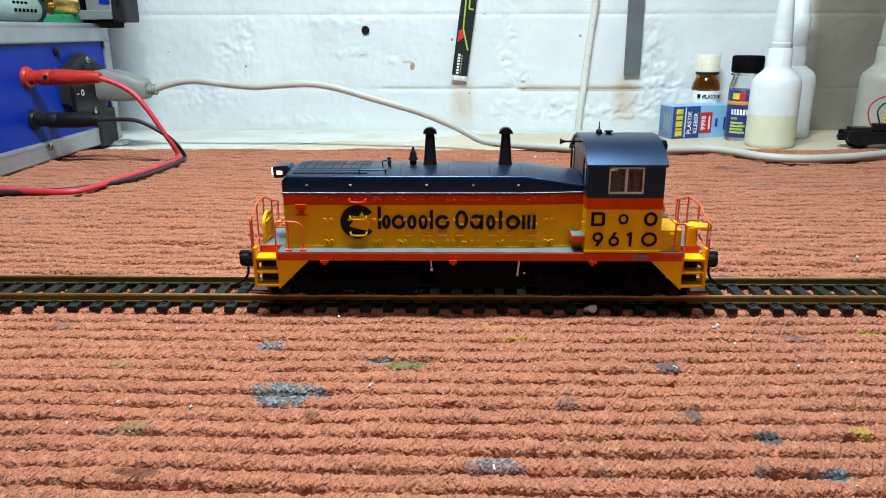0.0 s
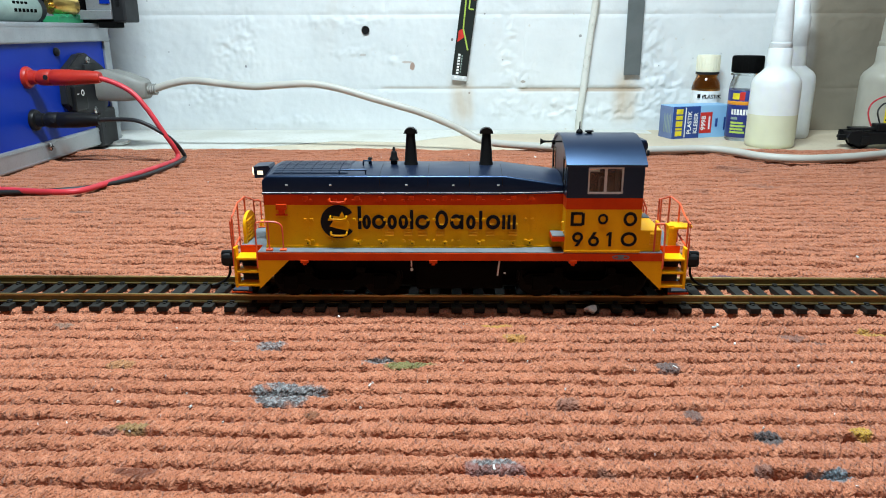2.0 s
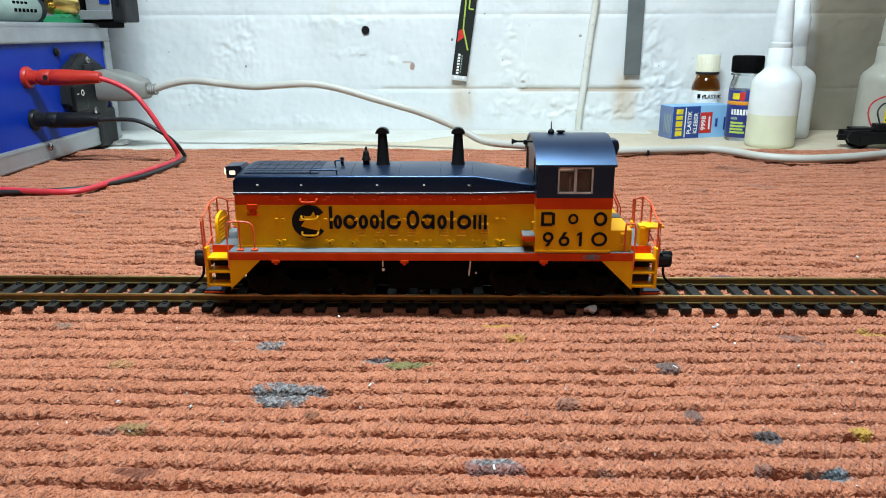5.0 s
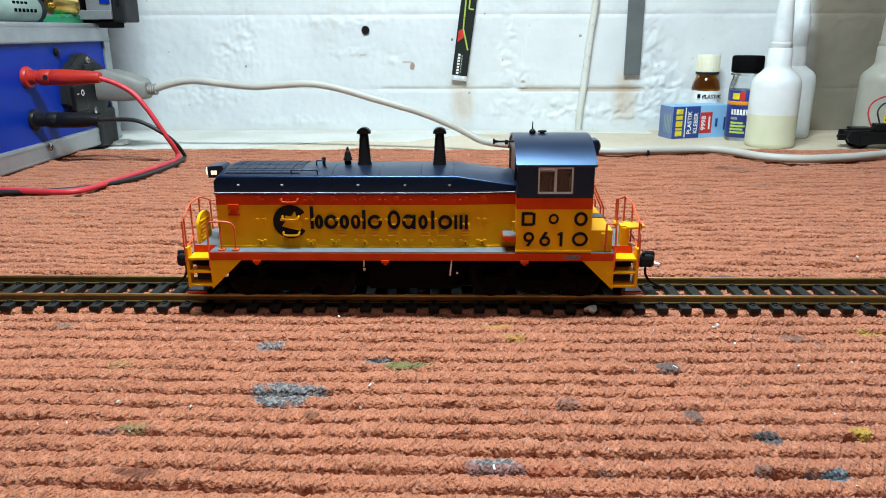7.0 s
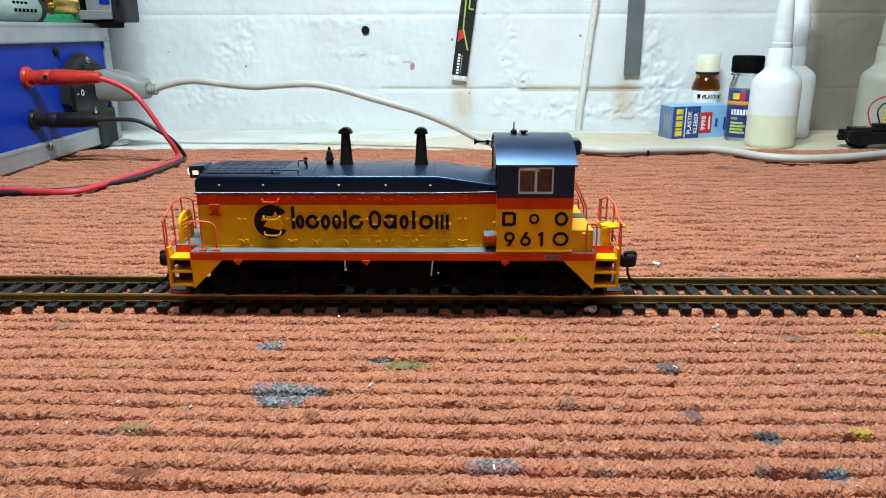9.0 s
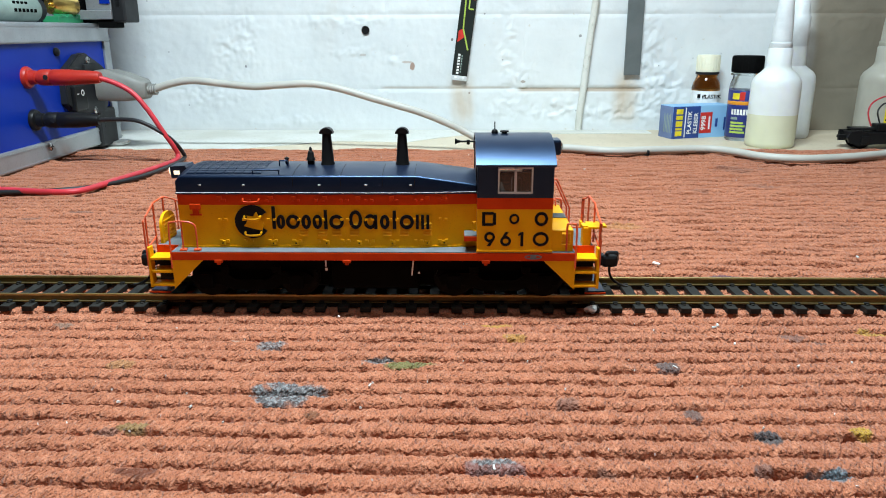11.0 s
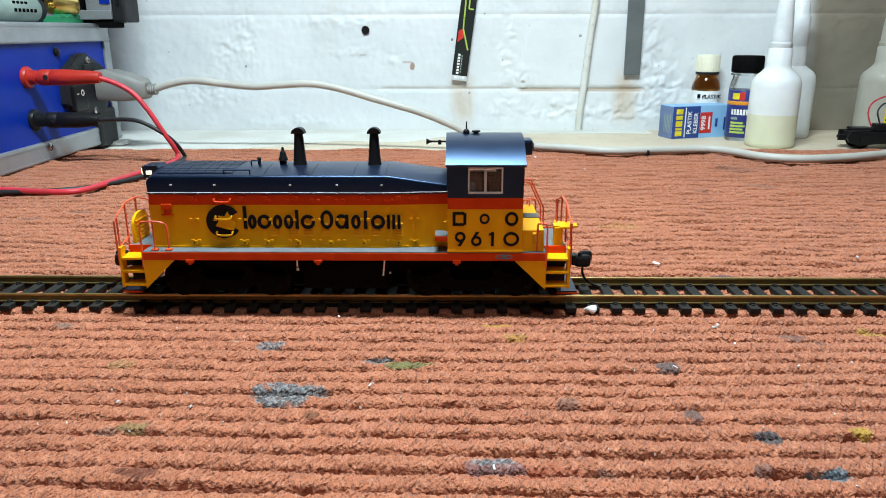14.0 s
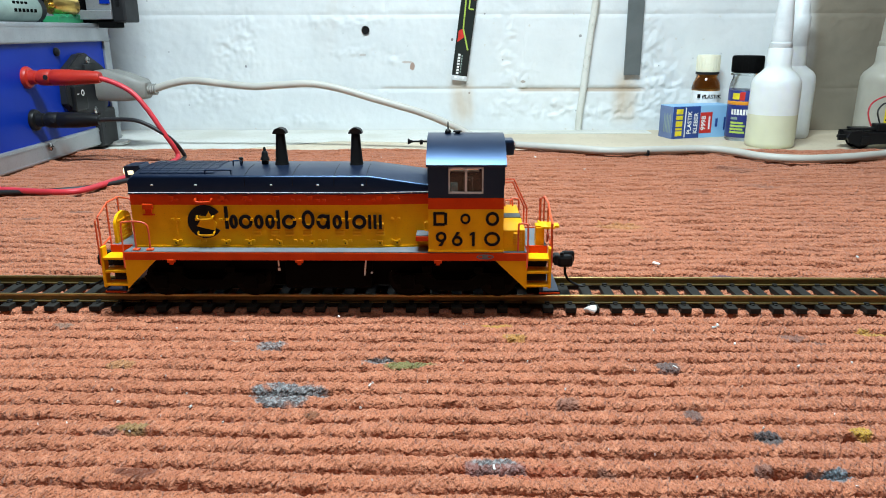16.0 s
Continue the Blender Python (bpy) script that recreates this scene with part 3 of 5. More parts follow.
def build_locomotive():
    loco = tagged(empty("model_locomotive"), "yellow, red and navy diesel switcher model locomotive on the track", "locomotive")
    P = lambda name, bm, mat, label="", smooth=False, parent=None: part(name, bm, mat, parent or loco, label, smooth)

    # frame, walkway and buffer beams
    bm = boxed(-61.2, 60.9, -17.3, 17.3, 14.0, 16.45, bevel=0.15)
    box(bm, -68.2, -61.0, -10.6, 10.6, 14.0, 16.45, bevel=0.15)
    box(bm, 60.8, 67.6, -10.6, 10.6, 14.0, 16.45, bevel=0.15)
    sill = P("side_sill", bm, RED, "vermilion side sill")
    bm = boxed(-61.1, 60.8, -17.2, 17.2, 16.45, 16.75, bevel=0.06)
    box(bm, -68.1, -61.0, -10.5, 10.5, 16.45, 16.75)
    box(bm, 60.7, 67.5, -10.5, 10.5, 16.45, 16.75)
    P("walkway", bm, DECK, "grey tread walkway")
    bm = boxed(-55, 55, -11, 11, 9.0, 14.0)
    box(bm, -56, 56, -6.8, 6.8, 2.6, 9.5)
    P("underframe", bm, GEAR)
    for x in (-47.0, -8.0, 34.0):
        bm = boxed(x - 1.2, x + 1.2, -17.5, -16.3, 13.2, 14.2, bevel=0.15)
        box(bm, x - 0.5, x + 0.5, -17.4, -16.5, 12.6, 13.3)
        P("jacking_pad", bm, RED)
    bm = bmesh.new()
    ring(bm, 48.2, 15.3, 2.6, 0.75, 0.35, -17.48, deep=0.2)
    box(bm, 47.3, 49.1, -17.5, -17.3, 14.9, 15.7, bevel=0.1)
    P("builder_plate", bm, DECK, "small grey oval plate")

    # corner steps: gusset, end plate, three treads
    for end in (-1, 1):
        e = 61.1 if end < 0 else 60.8
        X = lambda d: end * (e + d)
        for side in (-1, 1):
            y = side * 17.25
            yi = y - side * 0.7
            gus = [(X(0.1), 14.0), (X(-9.4), 14.0), (X(0.1), 4.8)]
            bm = bmesh.new()
            prism(bm, gus, min(y, yi), max(y, yi))
            P("gusset_plate", bm, YELLOW)
            stair = empty("corner_step")
            stair.parent = loco
            bm = bmesh.new()
            a, b = sorted((X(6.6), X(7.5)))
            slim = side * 14.2
            box(bm, a, b, *sorted((y, slim)), 5.2, 17.9, bevel=0.15)
            part("stringer", bm, YELLOW, stair)
            for i, (z, inner) in enumerate(((5.6, 13.0), (9.9, 12.2), (14.0, 11.2))):
                a, b = sorted((X(0.05), X(7.0)))
                part("tread", boxed(a, b, *sorted((y, side * inner)), z, z + 0.75, bevel=0.12), YELLOW, stair)
            a, b = sorted((X(0.05), X(6.8)))
            part("riser", boxed(a, b, *sorted((side * 11.2, side * 10.7)), 14.6, 17.0), RED, stair)
            part("back_plate", boxed(a, b, *sorted((side * 10.9, side * 10.4)), 4.8, 14.2), BLACK, stair)
        # pilot and coupler
        a, b = sorted((X(5.2), X(6.6)))
        P("pilot_beam", boxed(a, b, -10.6, 10.6, 6.2, 14.0, bevel=0.1), BLACK)
        bm = boxed(*sorted((X(5.0), X(11.4))), -8.6, 8.6, 0.75, 1.35, bevel=0.12)
        box(bm, *sorted((X(5.0), X(6.2))), -8.6, 8.6, 1.2, 5.6, bevel=0.12)
        P("pilot_plough", bm, NAVY, "low navy pilot plate")
        bm = boxed(*sorted((X(5.0), X(11.6))), -9.0, -8.5, 0.4, 0.9)
        P("pilot_lip", bm, RED)
        coupler = P("coupler", boxed(*sorted((X(6.0), X(14.4))), -1.5, 1.5, 8.2, 10.4, bevel=0.3), BLACK, "black knuckle coupler with curved trip pin")
        bm = bmesh.new()
        box(bm, *sorted((X(11.2), X(16.6))), -2.5, 0.2, 6.9, 11.2, bevel=1.25)
        box(bm, *sorted((X(13.0), X(17.4))), 0.5, 2.6, 7.4, 11.6, bevel=0.95)
        box(bm, *sorted((X(12.2), X(13.4))), -2.2, -1.2, 11.0, 12.0, bevel=0.3)
        box(bm, *sorted((X(10.4), X(12.4))), -1.9, 1.9, 7.5, 11.0, bevel=0.4)
        part("knuckle", bm, BLACK, coupler)
        bm = bmesh.new()
        rod(bm, eased([(X(14.2), -0.3, 8.0), (X(14.3), -0.4, 4.6), (X(15.6), -0.6, 2.2), (X(18.2), -1.2, 0.8), (X(20.2), -1.6, 0.5)], 6), 0.42)
        part("trip_pin", bm, BLACK, coupler, smooth=True)

    # long hood
    P("hood_side", hood_band(16.75, 30.1), YELLOW, "yellow lower hood doors")
    P("hood_stripe", hood_band(30.1, 33.5), RED, "vermilion upper band")
    P("hood_foot_strip", hood_band(16.75, 17.25, -59.5, 31.2, 0.35), YELLOW)
    P("hood_gutter", hood_band(33.4, 34.0, -59.6, 31.3, 0.35), NAVY)
    top = P("hood_top", hood_top(), NAVY, "glossy navy hood roof", True)
    for x in (-9.6, 2.9, -24.0, 12.6):
        bm = bmesh.new()
        w = hood_half(x)
        rod(bm, [(x, -w - 0.26, 36.0), (x, -w - 0.26, 38.3), (x, -w + 0.3, 39.05), (x, -w + 2.3, 39.42), (x, -6.2, 40.15), (x, 0, 40.42)], 0.10, 5)
        part("panel_seam", bm, BLACK, top)
    arch = ((-10.6, 39.50), (-6.3, 40.30), (0.0, 40.58), (6.3, 40.30), (10.6, 39.50))
    for i in range(8):
        x = -56.4 + i * 2.85
        bm = bmesh.new()
        loft(bm, [[(x, yy, zz - 0.6), (x + 2.6, yy, zz - 0.6), (x + 2.6, yy, zz), (x, yy, zz)] for yy, zz in arch])
        part("radiator_panel", bm, NAVY, top, "navy radiator screen panel", True)
    for k in range(-6, 7):
        yy = 1.66 * k
        zz = 40.55 - 0.28 * abs(yy) / 6.3 if abs(yy) < 6.3 else 40.27 - 0.8 * (abs(yy) - 6.3) / 4.3
        part("screen_bar", boxed(-56.3, -33.9, yy - 0.09, yy + 0.09, zz - 0.2, zz + 0.09), NAVY, top)
    for y, x0, x1, up in ((-11.0, -36.2, -28.4, 40.2), (-2.5, -30.0, -27.6, 41.6)):
        bm = bmesh.new()
        rod(bm, eased([(x0, y, 39.0), (x0, y, up), (x0 + 0.5, y, up + 0.25), (x1 - 0.5, y, up + 0.25), (x1, y, up), (x1, y, 39.0)], 4), 0.24, 6)
        part("grab_iron", bm, NAVY, top)
    for x in (-52, -38.8, -16, -2, 11.4):
        part("eye_bolt", boxed(x - 0.35, x + 0.35, -13.05, -12.6, 36.1, 36.45, bevel=0.08), FRAMEGREY, top)
    for x in range(-58, 31, 7):
        w = hood_half(x)
        part("gutter_clip", boxed(x - 0.22, x + 0.22, -w - 0.55, -w - 0.3, 33.7, 34.0), FRAMEGREY, top)

    for s in (-1, 1):
        bm = bmesh.new()
        rod(bm, [(x, s * (hood_half(x) + 0.42), 33.95) for x in (-59.4, -20, 12, 31)], 0.11, 5)
        part("gutter_strip", bm, FRAMEGREY, top, "thin bright strip")

    # hood doors: seams, hinges, latches, louvres, grab irons
    seams = [-46.0 + 7.45 * i for i in range(10)]
    for side in (-1, 1):
        for x in seams:
            w = hood_half(x)
            P("door_seam", boxed(x - 0.09, x + 0.09, *sorted((side * (w - 0.2), side * (w + 0.04))), 17.4, 30.0), YELLOW)
            for z in (18.9, 25.6, 31.6):
                m = YELLOW if z < 30 else RED
                for d in (-0.95, 0.95):
                    P("hinge", boxed(x + d - 0.5, x + d + 0.5, *sorted((side * w, side * (w + 0.5))), z - 0.35, z + 0.4, bevel=0.06), m)
        for x in (-46.5, -31.0, -24.0, -14.6, -4.6, 5.6, 16.2, 21.4):
            w = hood_half(x)
            for z, m in ((18.3, YELLOW), (32.3, RED)):
                bm = boxed(x - 0.75, x + 0.75, *sorted((side * w, side * (w + 0.5))), z - 0.65, z + 0.65, bevel=0.12)
                latch = P("door_latch", bm, m)
                if z > 30:
                    continue
                part("latch_slot", boxed(x - 0.22, x + 0.22, *sorted((side * (w + 0.45), side * (w + 0.56))), z - 0.3, z + 0.15), GEAR, latch)
        for x in (-21.5, -15.8, -11.4, -6.0, 4.0, 9.2, 16.2):
            w = hood_half(x)
            for k in range(5):
                bm = bmesh.new()
                z = 20.6 + k * 0.85
                loft(bm, [[(xx, side * w, z), (xx, side * (w + 0.38), z + 0.08), (xx, side * w, z + 0.62)] for xx in (x - 1.3, x + 1.3)])
                P("louvre", bm, YELLOW)
    for z, m in ((31.2, RED), (25.9, YELLOW), (20.9, YELLOW)):
        bm = bmesh.new()
        y = -12.5
        rod(bm, eased([(-39.2, y + 0.2, z + 0.9), (-39.2, y - 0.9, z + 0.7), (-38.6, y - 1.2, z), (-35.0, y - 1.2, z), (-34.4, y - 0.9, z + 0.7), (-34.4, y + 0.2, z + 0.9)], 5), 0.33, 6)
        P("side_grab_iron", bm, m, smooth=True)
    bm = boxed(-55.6, -52.4, -13.4, -12.4, 28.8, 30.5, bevel=0.15)
    box(bm, -55.8, -52.2, -13.0, -12.4, 26.9, 27.3)
    box(bm, -54.9, -53.1, -13.0, -12.4, 27.2, 28.9)
    P("filler_box", bm, RED)

    # painted name as plain shapes, round emblem before it
    y = -12.95
    bm = bmesh.new()
    ring(bm, -37.0, 24.95, 5.3, 5.2, 5.15, y, 34, 326, deep=0.45)
    emblem = P("emblem", bm, LETTER, "dark open round emblem")
    bm = bmesh.new()
    prism(bm, [(-39.6, 23.6), (-37.2, 22.9), (-34.0, 22.2), (-33.4, 24.4), (-34.6, 26.0), (-35.6, 28.2), (-36.6, 26.6), (-38.6, 26.9), (-38.3, 25.4)], y - 0.06, y + 0.1)
    part("emblem_field", bm, YELLOW, emblem, "plain yellow field")
    marks = [("l", -30.9, 0.9, 7.0), ("o", -29.6, 2.6, 4.4), ("o", -26.7, 4.2, 4.4), ("o", -22.0, 2.9, 4.4), ("o", -18.6, 2.9, 4.4), ("l", -15.1, 0.9, 5.9), ("o", -13.5, 4.4, 4.4),
             ("o", -7.5, 4.0, 5.8), ("o", -3.0, 3.9, 4.6), ("l", 0.1, 0.9, 4.4), ("o", 1.9, 2.9, 4.4), ("l", 5.8, 0.9, 5.7), ("o", 7.9, 4.3, 4.4), ("l", 12.8, 0.8, 4.4), ("l", 14.4, 0.8, 4.4), ("l", 16.0, 0.8, 4.4)]
    for kind, x, w, h in marks:
        bm = bmesh.new()
        if kind == "o":
            ring(bm, x + w / 2, 22.7 + h / 2, w / 2, h / 2, 1.0, y, deep=0.45)
        else:
            box(bm, x, x + w + 0.1, y, y + 0.45, 22.7, 22.7 + h)
        P("painted_shape", bm, LETTER)

    # exhaust stacks, bell, knob
    for x in (-15.3, 8.2):
        stack = bmesh.new()
        turned(stack, x, 0, [(2.35, 40.0), (2.2, 40.5), (2.0, 41.2), (1.35, 49.9), (1.3, 50.2)], 20)
        stack = P("exhaust_pipe", stack, BLACK, "black tapered exhaust stack", True)
        bm = bmesh.new()
        prof = [(2.1 * math.cos(a), 50.0 + 1.85 * math.sin(a)) for a in [radians(d) for d in range(0, 181, 15)]]
        loft(bm, [[(x + px, -1.5, pz) for px, pz in prof], [(x + px, 1.5, pz) for px, pz in prof]])
        part("stack_cap", bm, BLACK, stack, "half-round cap", True)
    bell = bmesh.new()
    turned(bell, -20.6, 0, [(0.5, 41.4), (1.5, 41.7), (1.4, 42.2), (1.1, 42.7), (0.95, 43.9), (0.75, 44.4), (0.4, 44.7), (0.55, 45.0), (0.25, 45.8)], 16)
    bell = P("bell", bell, BLACK, "small dark bell", True)
    part("bell_bracket", boxed(-21.6, -19.6, -0.8, 0.8, 40.3, 41.6, bevel=0.2), BLACK, bell)
    bm = bmesh.new()
    turned(bm, -28.2, 0, [(0.5, 40.2), (0.5, 41.8), (0.75, 41.9), (0.75, 42.3), (0.3, 42.6)], 12)
    P("filler_cap", bm, BLACK, smooth=True)

    # front light housing with lit panel
    bm = bmesh.new()
    outline = [(-64.2, 40.2), (-59.4, 40.5), (-58.8, 39.2), (-59.6, 36.8), (-63.9, 36.6)]
    prism(bm, outline, -3.6, 3.6)
    house = P("headlight_housing", bm, NAVY, "navy headlight housing, lit at its side")
    part("lit_panel", boxed(-63.0, -61.2, -3.75, -3.55, 37.7, 38.9, bevel=0.08), LAMPGLOW, house)
    for yy in (-1.7, 1.7):
        bm = bmesh.new()
        turned(bm, 0, 0, [(1.3, 0), (1.3, 0.5), (0.9, 0.7)], 14, m=pose(0, 0, 0, 0, -90, 0))
        bmesh.ops.translate(bm, vec=(-64.2, yy, 38.6), verts=bm.verts[:])
        part("headlight", bm, LAMPGLOW, house, "glowing warm lamp", True)

    # hood front: round-topped yellow step plate, grille
    bm = bmesh.new()
    prof = [(-5.4, 16.8), (-5.4, 22.6)] + [(-5.4 * math.cos(a), 22.6 + 3.4 * math.sin(a)) for a in [radians(d) for d in range(15, 180, 15)]] + [(5.4, 22.6), (5.4, 16.8)]
    loft(bm, [[(x, yy - 3.4, zz) for yy, zz in prof] for x in (-67.4, -66.5)])
    P("front_cover", bm, YELLOW, "round-topped yellow ribbed cover", True)
    for k in range(6):
        P("cover_rib", boxed(-66.55, -66.25, -7.6, 0.8, 17.6 + k * 1.15, 18.0 + k * 1.15), YELLOW)

    # cab
    c0, c1 = 31.2, 53.5
    bm = bmesh.new()
    for yy in (-17.3, 16.5):
        box(bm, c0, c1, yy, yy + 0.8, 16.75, 30.0)
    box(bm, c0, c0 + 0.8, -16.5, 16.5, 16.75, 30.0)
    box(bm, c1 - 0.8, c1, -16.5, 16.5, 16.75, 30.0)
    cab = P("cab", bm, YELLOW, "yellow lower cab")
    bm = bmesh.new()
    for yy in (-17.45, 16.6):
        box(bm, c0 - 0.15, c1 + 0.25, yy, yy + 0.85, 16.75, 17.5, bevel=0.1)
    part("cab_sill", bm, YELLOW, cab)
    bm = bmesh.new()
    for yy in (-17.32, 16.52):
        box(bm, c0, c1, yy, yy + 0.8, 30.0, 33.4)
    box(bm, c0, c0 + 0.8, -16.5, 16.5, 30.0, 33.4)
    box(bm, c1 - 0.8, c1, -16.5, 16.5, 30.0, 33.4)
    part("cab_stripe", bm, RED, cab, "vermilion band")
    w0, w1, v0, v1 = 37.3, 47.3, 34.8, 42.5
    for yy in (-17.3, 16.5):
        bm = bmesh.new()
        side_wall(bm, yy, yy + 0.8, c0, c1, 33.4, 43.4, w0, w1, v0, v1)
        part("upper_side_wall", bm, NAVY, cab, "navy upper cab wall")
    for xx in (c0, c1 - 0.8):
        bm = bmesh.new()
        end_wall(bm, xx, xx + 0.8)
        bmesh.ops.remove_doubles(bm, verts=bm.verts[:], dist=0.01)
        part("upper_end_wall", bm, NAVY, cab, "navy upper cab end wall")
    for yy, s in ((-17.55, 1), (17.55, -1)):
        bm = bmesh.new()
        a, b = sorted((yy, yy + s * 0.7))
        t = 0.42
        box(bm, w0 - 0.1, w1 + 0.1, a, b, v0 - 0.1, v0 + t)
        box(bm, w0 - 0.1, w1 + 0.1, a, b, v1 - t, v1 + 0.1)
        for xx in (w0 - 0.1, (w0 + w1) / 2 - 0.35, w1 - t + 0.1):
            box(bm, xx, xx + (0.7 if abs(xx - (w0 + w1) / 2) < 1 else t), a, b, v0, v1)
        frame_ob = part("side_window", bm, FRAMEGREY, cab, "grey sliding window frame")
        for xa, xb in ((w0 + 0.3, (w0 + w1) / 2 - 0.3), ((w0 + w1) / 2 + 0.3, w1 - 0.3)):
            pane = part("pane", boxed(xa, xb, yy + s * 0.4 - 0.06, yy + s * 0.4 + 0.06, v0 + 0.3, v1 - 0.3), CABGLASS, frame_ob)
            pane.visible_shadow = False
    for xx in (c0, c1):
        for ya, yb in ((-14.6, -8.8), (8.8, 14.6)):
            bm = bmesh.new()
            for a, b, cc, d in ((ya, yb, 36.6, 37.0), (ya, yb, 43.9, 44.3), (ya, ya + 0.4, 37.0, 43.9), (yb - 0.4, yb, 37.0, 43.9)):
                box(bm, xx - 0.2, xx + 0.35, a, b, cc, d)
            fr = part("end_window", bm, BLACK, cab)
            pane = part("pane", boxed(xx + 0.02, xx + 0.14, ya + 0.3, yb - 0.3, 36.9, 44.0), CABGLASS, fr)
            pane.visible_shadow = False
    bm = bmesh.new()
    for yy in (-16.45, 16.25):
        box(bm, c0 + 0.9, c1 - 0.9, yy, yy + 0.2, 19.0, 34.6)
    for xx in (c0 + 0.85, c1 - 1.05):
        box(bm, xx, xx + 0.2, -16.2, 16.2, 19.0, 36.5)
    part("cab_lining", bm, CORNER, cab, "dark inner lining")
    part("cab_floor", boxed(c0 + 0.8, c1 - 0.8, -16.5, 16.5, 17.0, 19.0), BLACK, cab)
    bm = boxed(36, 40, -8, 6, 19, 33.5, bevel=0.4)
    part("control_stand", bm, CORNER, cab)
    for xx in (43.2, 49.0):
        bm = boxed(xx - 1.6, xx + 1.2, -13.5, -9.5, 19, 38.5, bevel=0.5)
        part("cab_seat", bm, CORNER, cab)
    # curved roof
    bm = bmesh.new()
    n = 28
    ys = [-17.9 + 35.8 * i / n for i in range(n + 1)]
    rings = []
    for x in (c0 - 0.5, c1 + 0.6):
        outer = [(x, y, roof_z(y)) for y in ys]
        inner = [(x, y * 0.985, roof_z(y) - 0.75) for y in reversed(ys)]
        rings.append(outer + inner)
    loft(bm, rings)
    bmesh.ops.bevel(bm, geom=[e for e in bm.edges if e.calc_face_angle(0) > 1.0], offset=0.12, segments=1, affect="EDGES")
    roof = part("cab_roof", bm, NAVY, cab, "satin navy curved cab roof", True)
    bm = bmesh.new()
    turned(bm, 36.9, 0, [(0.8, 49.6), (1.0, 50.0), (1.0, 50.7), (0.6, 51.2), (0.22, 51.4), (0.16, 53.6)], 14)
    P("antenna", bm, BLACK, smooth=True)
    bm = bmesh.new()
    turned(bm, 39.9, 0, [(0.8, 49.6), (0.8, 50.4), (1.4, 50.5), (1.3, 50.85), (0.4, 50.95)], 16)
    P("roof_vent", bm, BLACK, smooth=True)
    bm = bmesh.new()
    turned(bm, 0, 0, [(0.3, 0), (0.3, 5.2), (0.45, 6.0), (1.0, 7.0), (0.7, 7.0), (0.2, 6.2)], 14, m=pose(0, 0, 0, 0, -90, 0))
    bmesh.ops.translate(bm, vec=(31.6, -3.0, 47.9), verts=bm.verts[:])
    box(bm, 28.2, 29.2, -3.6, -2.4, 47.0, 48.4, bevel=0.2)
    P("horn", bm, BLACK, "black trumpet horn", True)
    bm = boxed(53.6, 57.3, -3.4, 3.4, 43.6, 48.3, bevel=0.7)
    rear = P("rear_light_housing", bm, NAVY, "navy rear light housing")
    for yy in (-1.6, 1.6):
        bm = bmesh.new()
        turned(bm, 0, 0, [(1.2, 0), (1.2, 0.4), (0.9, 0.5)], 14, m=pose(0, 0, 0, 0, 90, 0))
        bmesh.ops.translate(bm, vec=(57.2, yy, 46.2), verts=bm.verts[:])
        part("rear_light", bm, CABGLASS, rear, smooth=True)
    # step by the cab door
    P("door_step", boxed(27.4, 31.2, -17.2, -11.2, 20.1, 21.6, bevel=0.12), RED)
    P("door_step_tread", boxed(27.5, 31.2, -17.1, -11.2, 21.6, 21.9), DECK)
    bm = bmesh.new()
    rod(bm, [(31.0, -16.9, 26.2), (30.0, -16.9, 26.0), (30.0, -16.9, 23.6), (31.0, -16.9, 23.3)], 0.25, 6)
    P("door_grab_iron", bm, YELLOW)

    # battery box behind the cab
    bm = bmesh.new()
    low = [(53.5, -16.4), (60.1, -16.4), (60.1, 16.4), (53.5, 16.4)]
    loft(bm, [[(x, yy, z) for x, yy in low] for z in (16.75, 23.5)])
    bmesh.ops.bevel(bm, geom=bm.edges[:], offset=0.2, segments=1, affect="EDGES")
    bbox = P("battery_box", bm, YELLOW, "yellow battery box")
    part("box_tread", boxed(53.6, 60.0, -2.0, 3.4, 23.45, 23.75), DECK, bbox, "grey tread strip")
    for k in range(5):
        bm = bmesh.new()
        z = 19.0 + 0.8 * k
        loft(bm, [[(xx, -16.4, z), (xx, -16.8, z + 0.08), (xx, -16.4, z + 0.6)] for xx in (56.6, 59.2)])
        part("vent_slat", bm, YELLOW, bbox)
    bm = bmesh.new()
    prism(bm, [(63.9, 22.4), (71.2, 22.4), (71.2, 23.0), (63.9, 23.0)], -11.4, -4.4)
    bmesh.ops.bevel(bm, geom=[e for e in bm.edges if abs((e.verts[0].co - e.verts[1].co).z) > 0.3], offset=1.6, segments=4, affect="EDGES")
    stand = P("brake_stand", bm, YELLOW, "yellow flat brake stand")
    part("stand_post", boxed(64.0, 66.6, -10.2, -6.4, 16.7, 22.5, bevel=0.2), YELLOW, stand)

    # handrails
    def rail(name, lines, r=0.29):
        bm = bmesh.new()
        for pts in lines:
            rod(bm, pts, r, 6)
        return P(name, bm, RAILRED, "thin orange-red handrail", True)

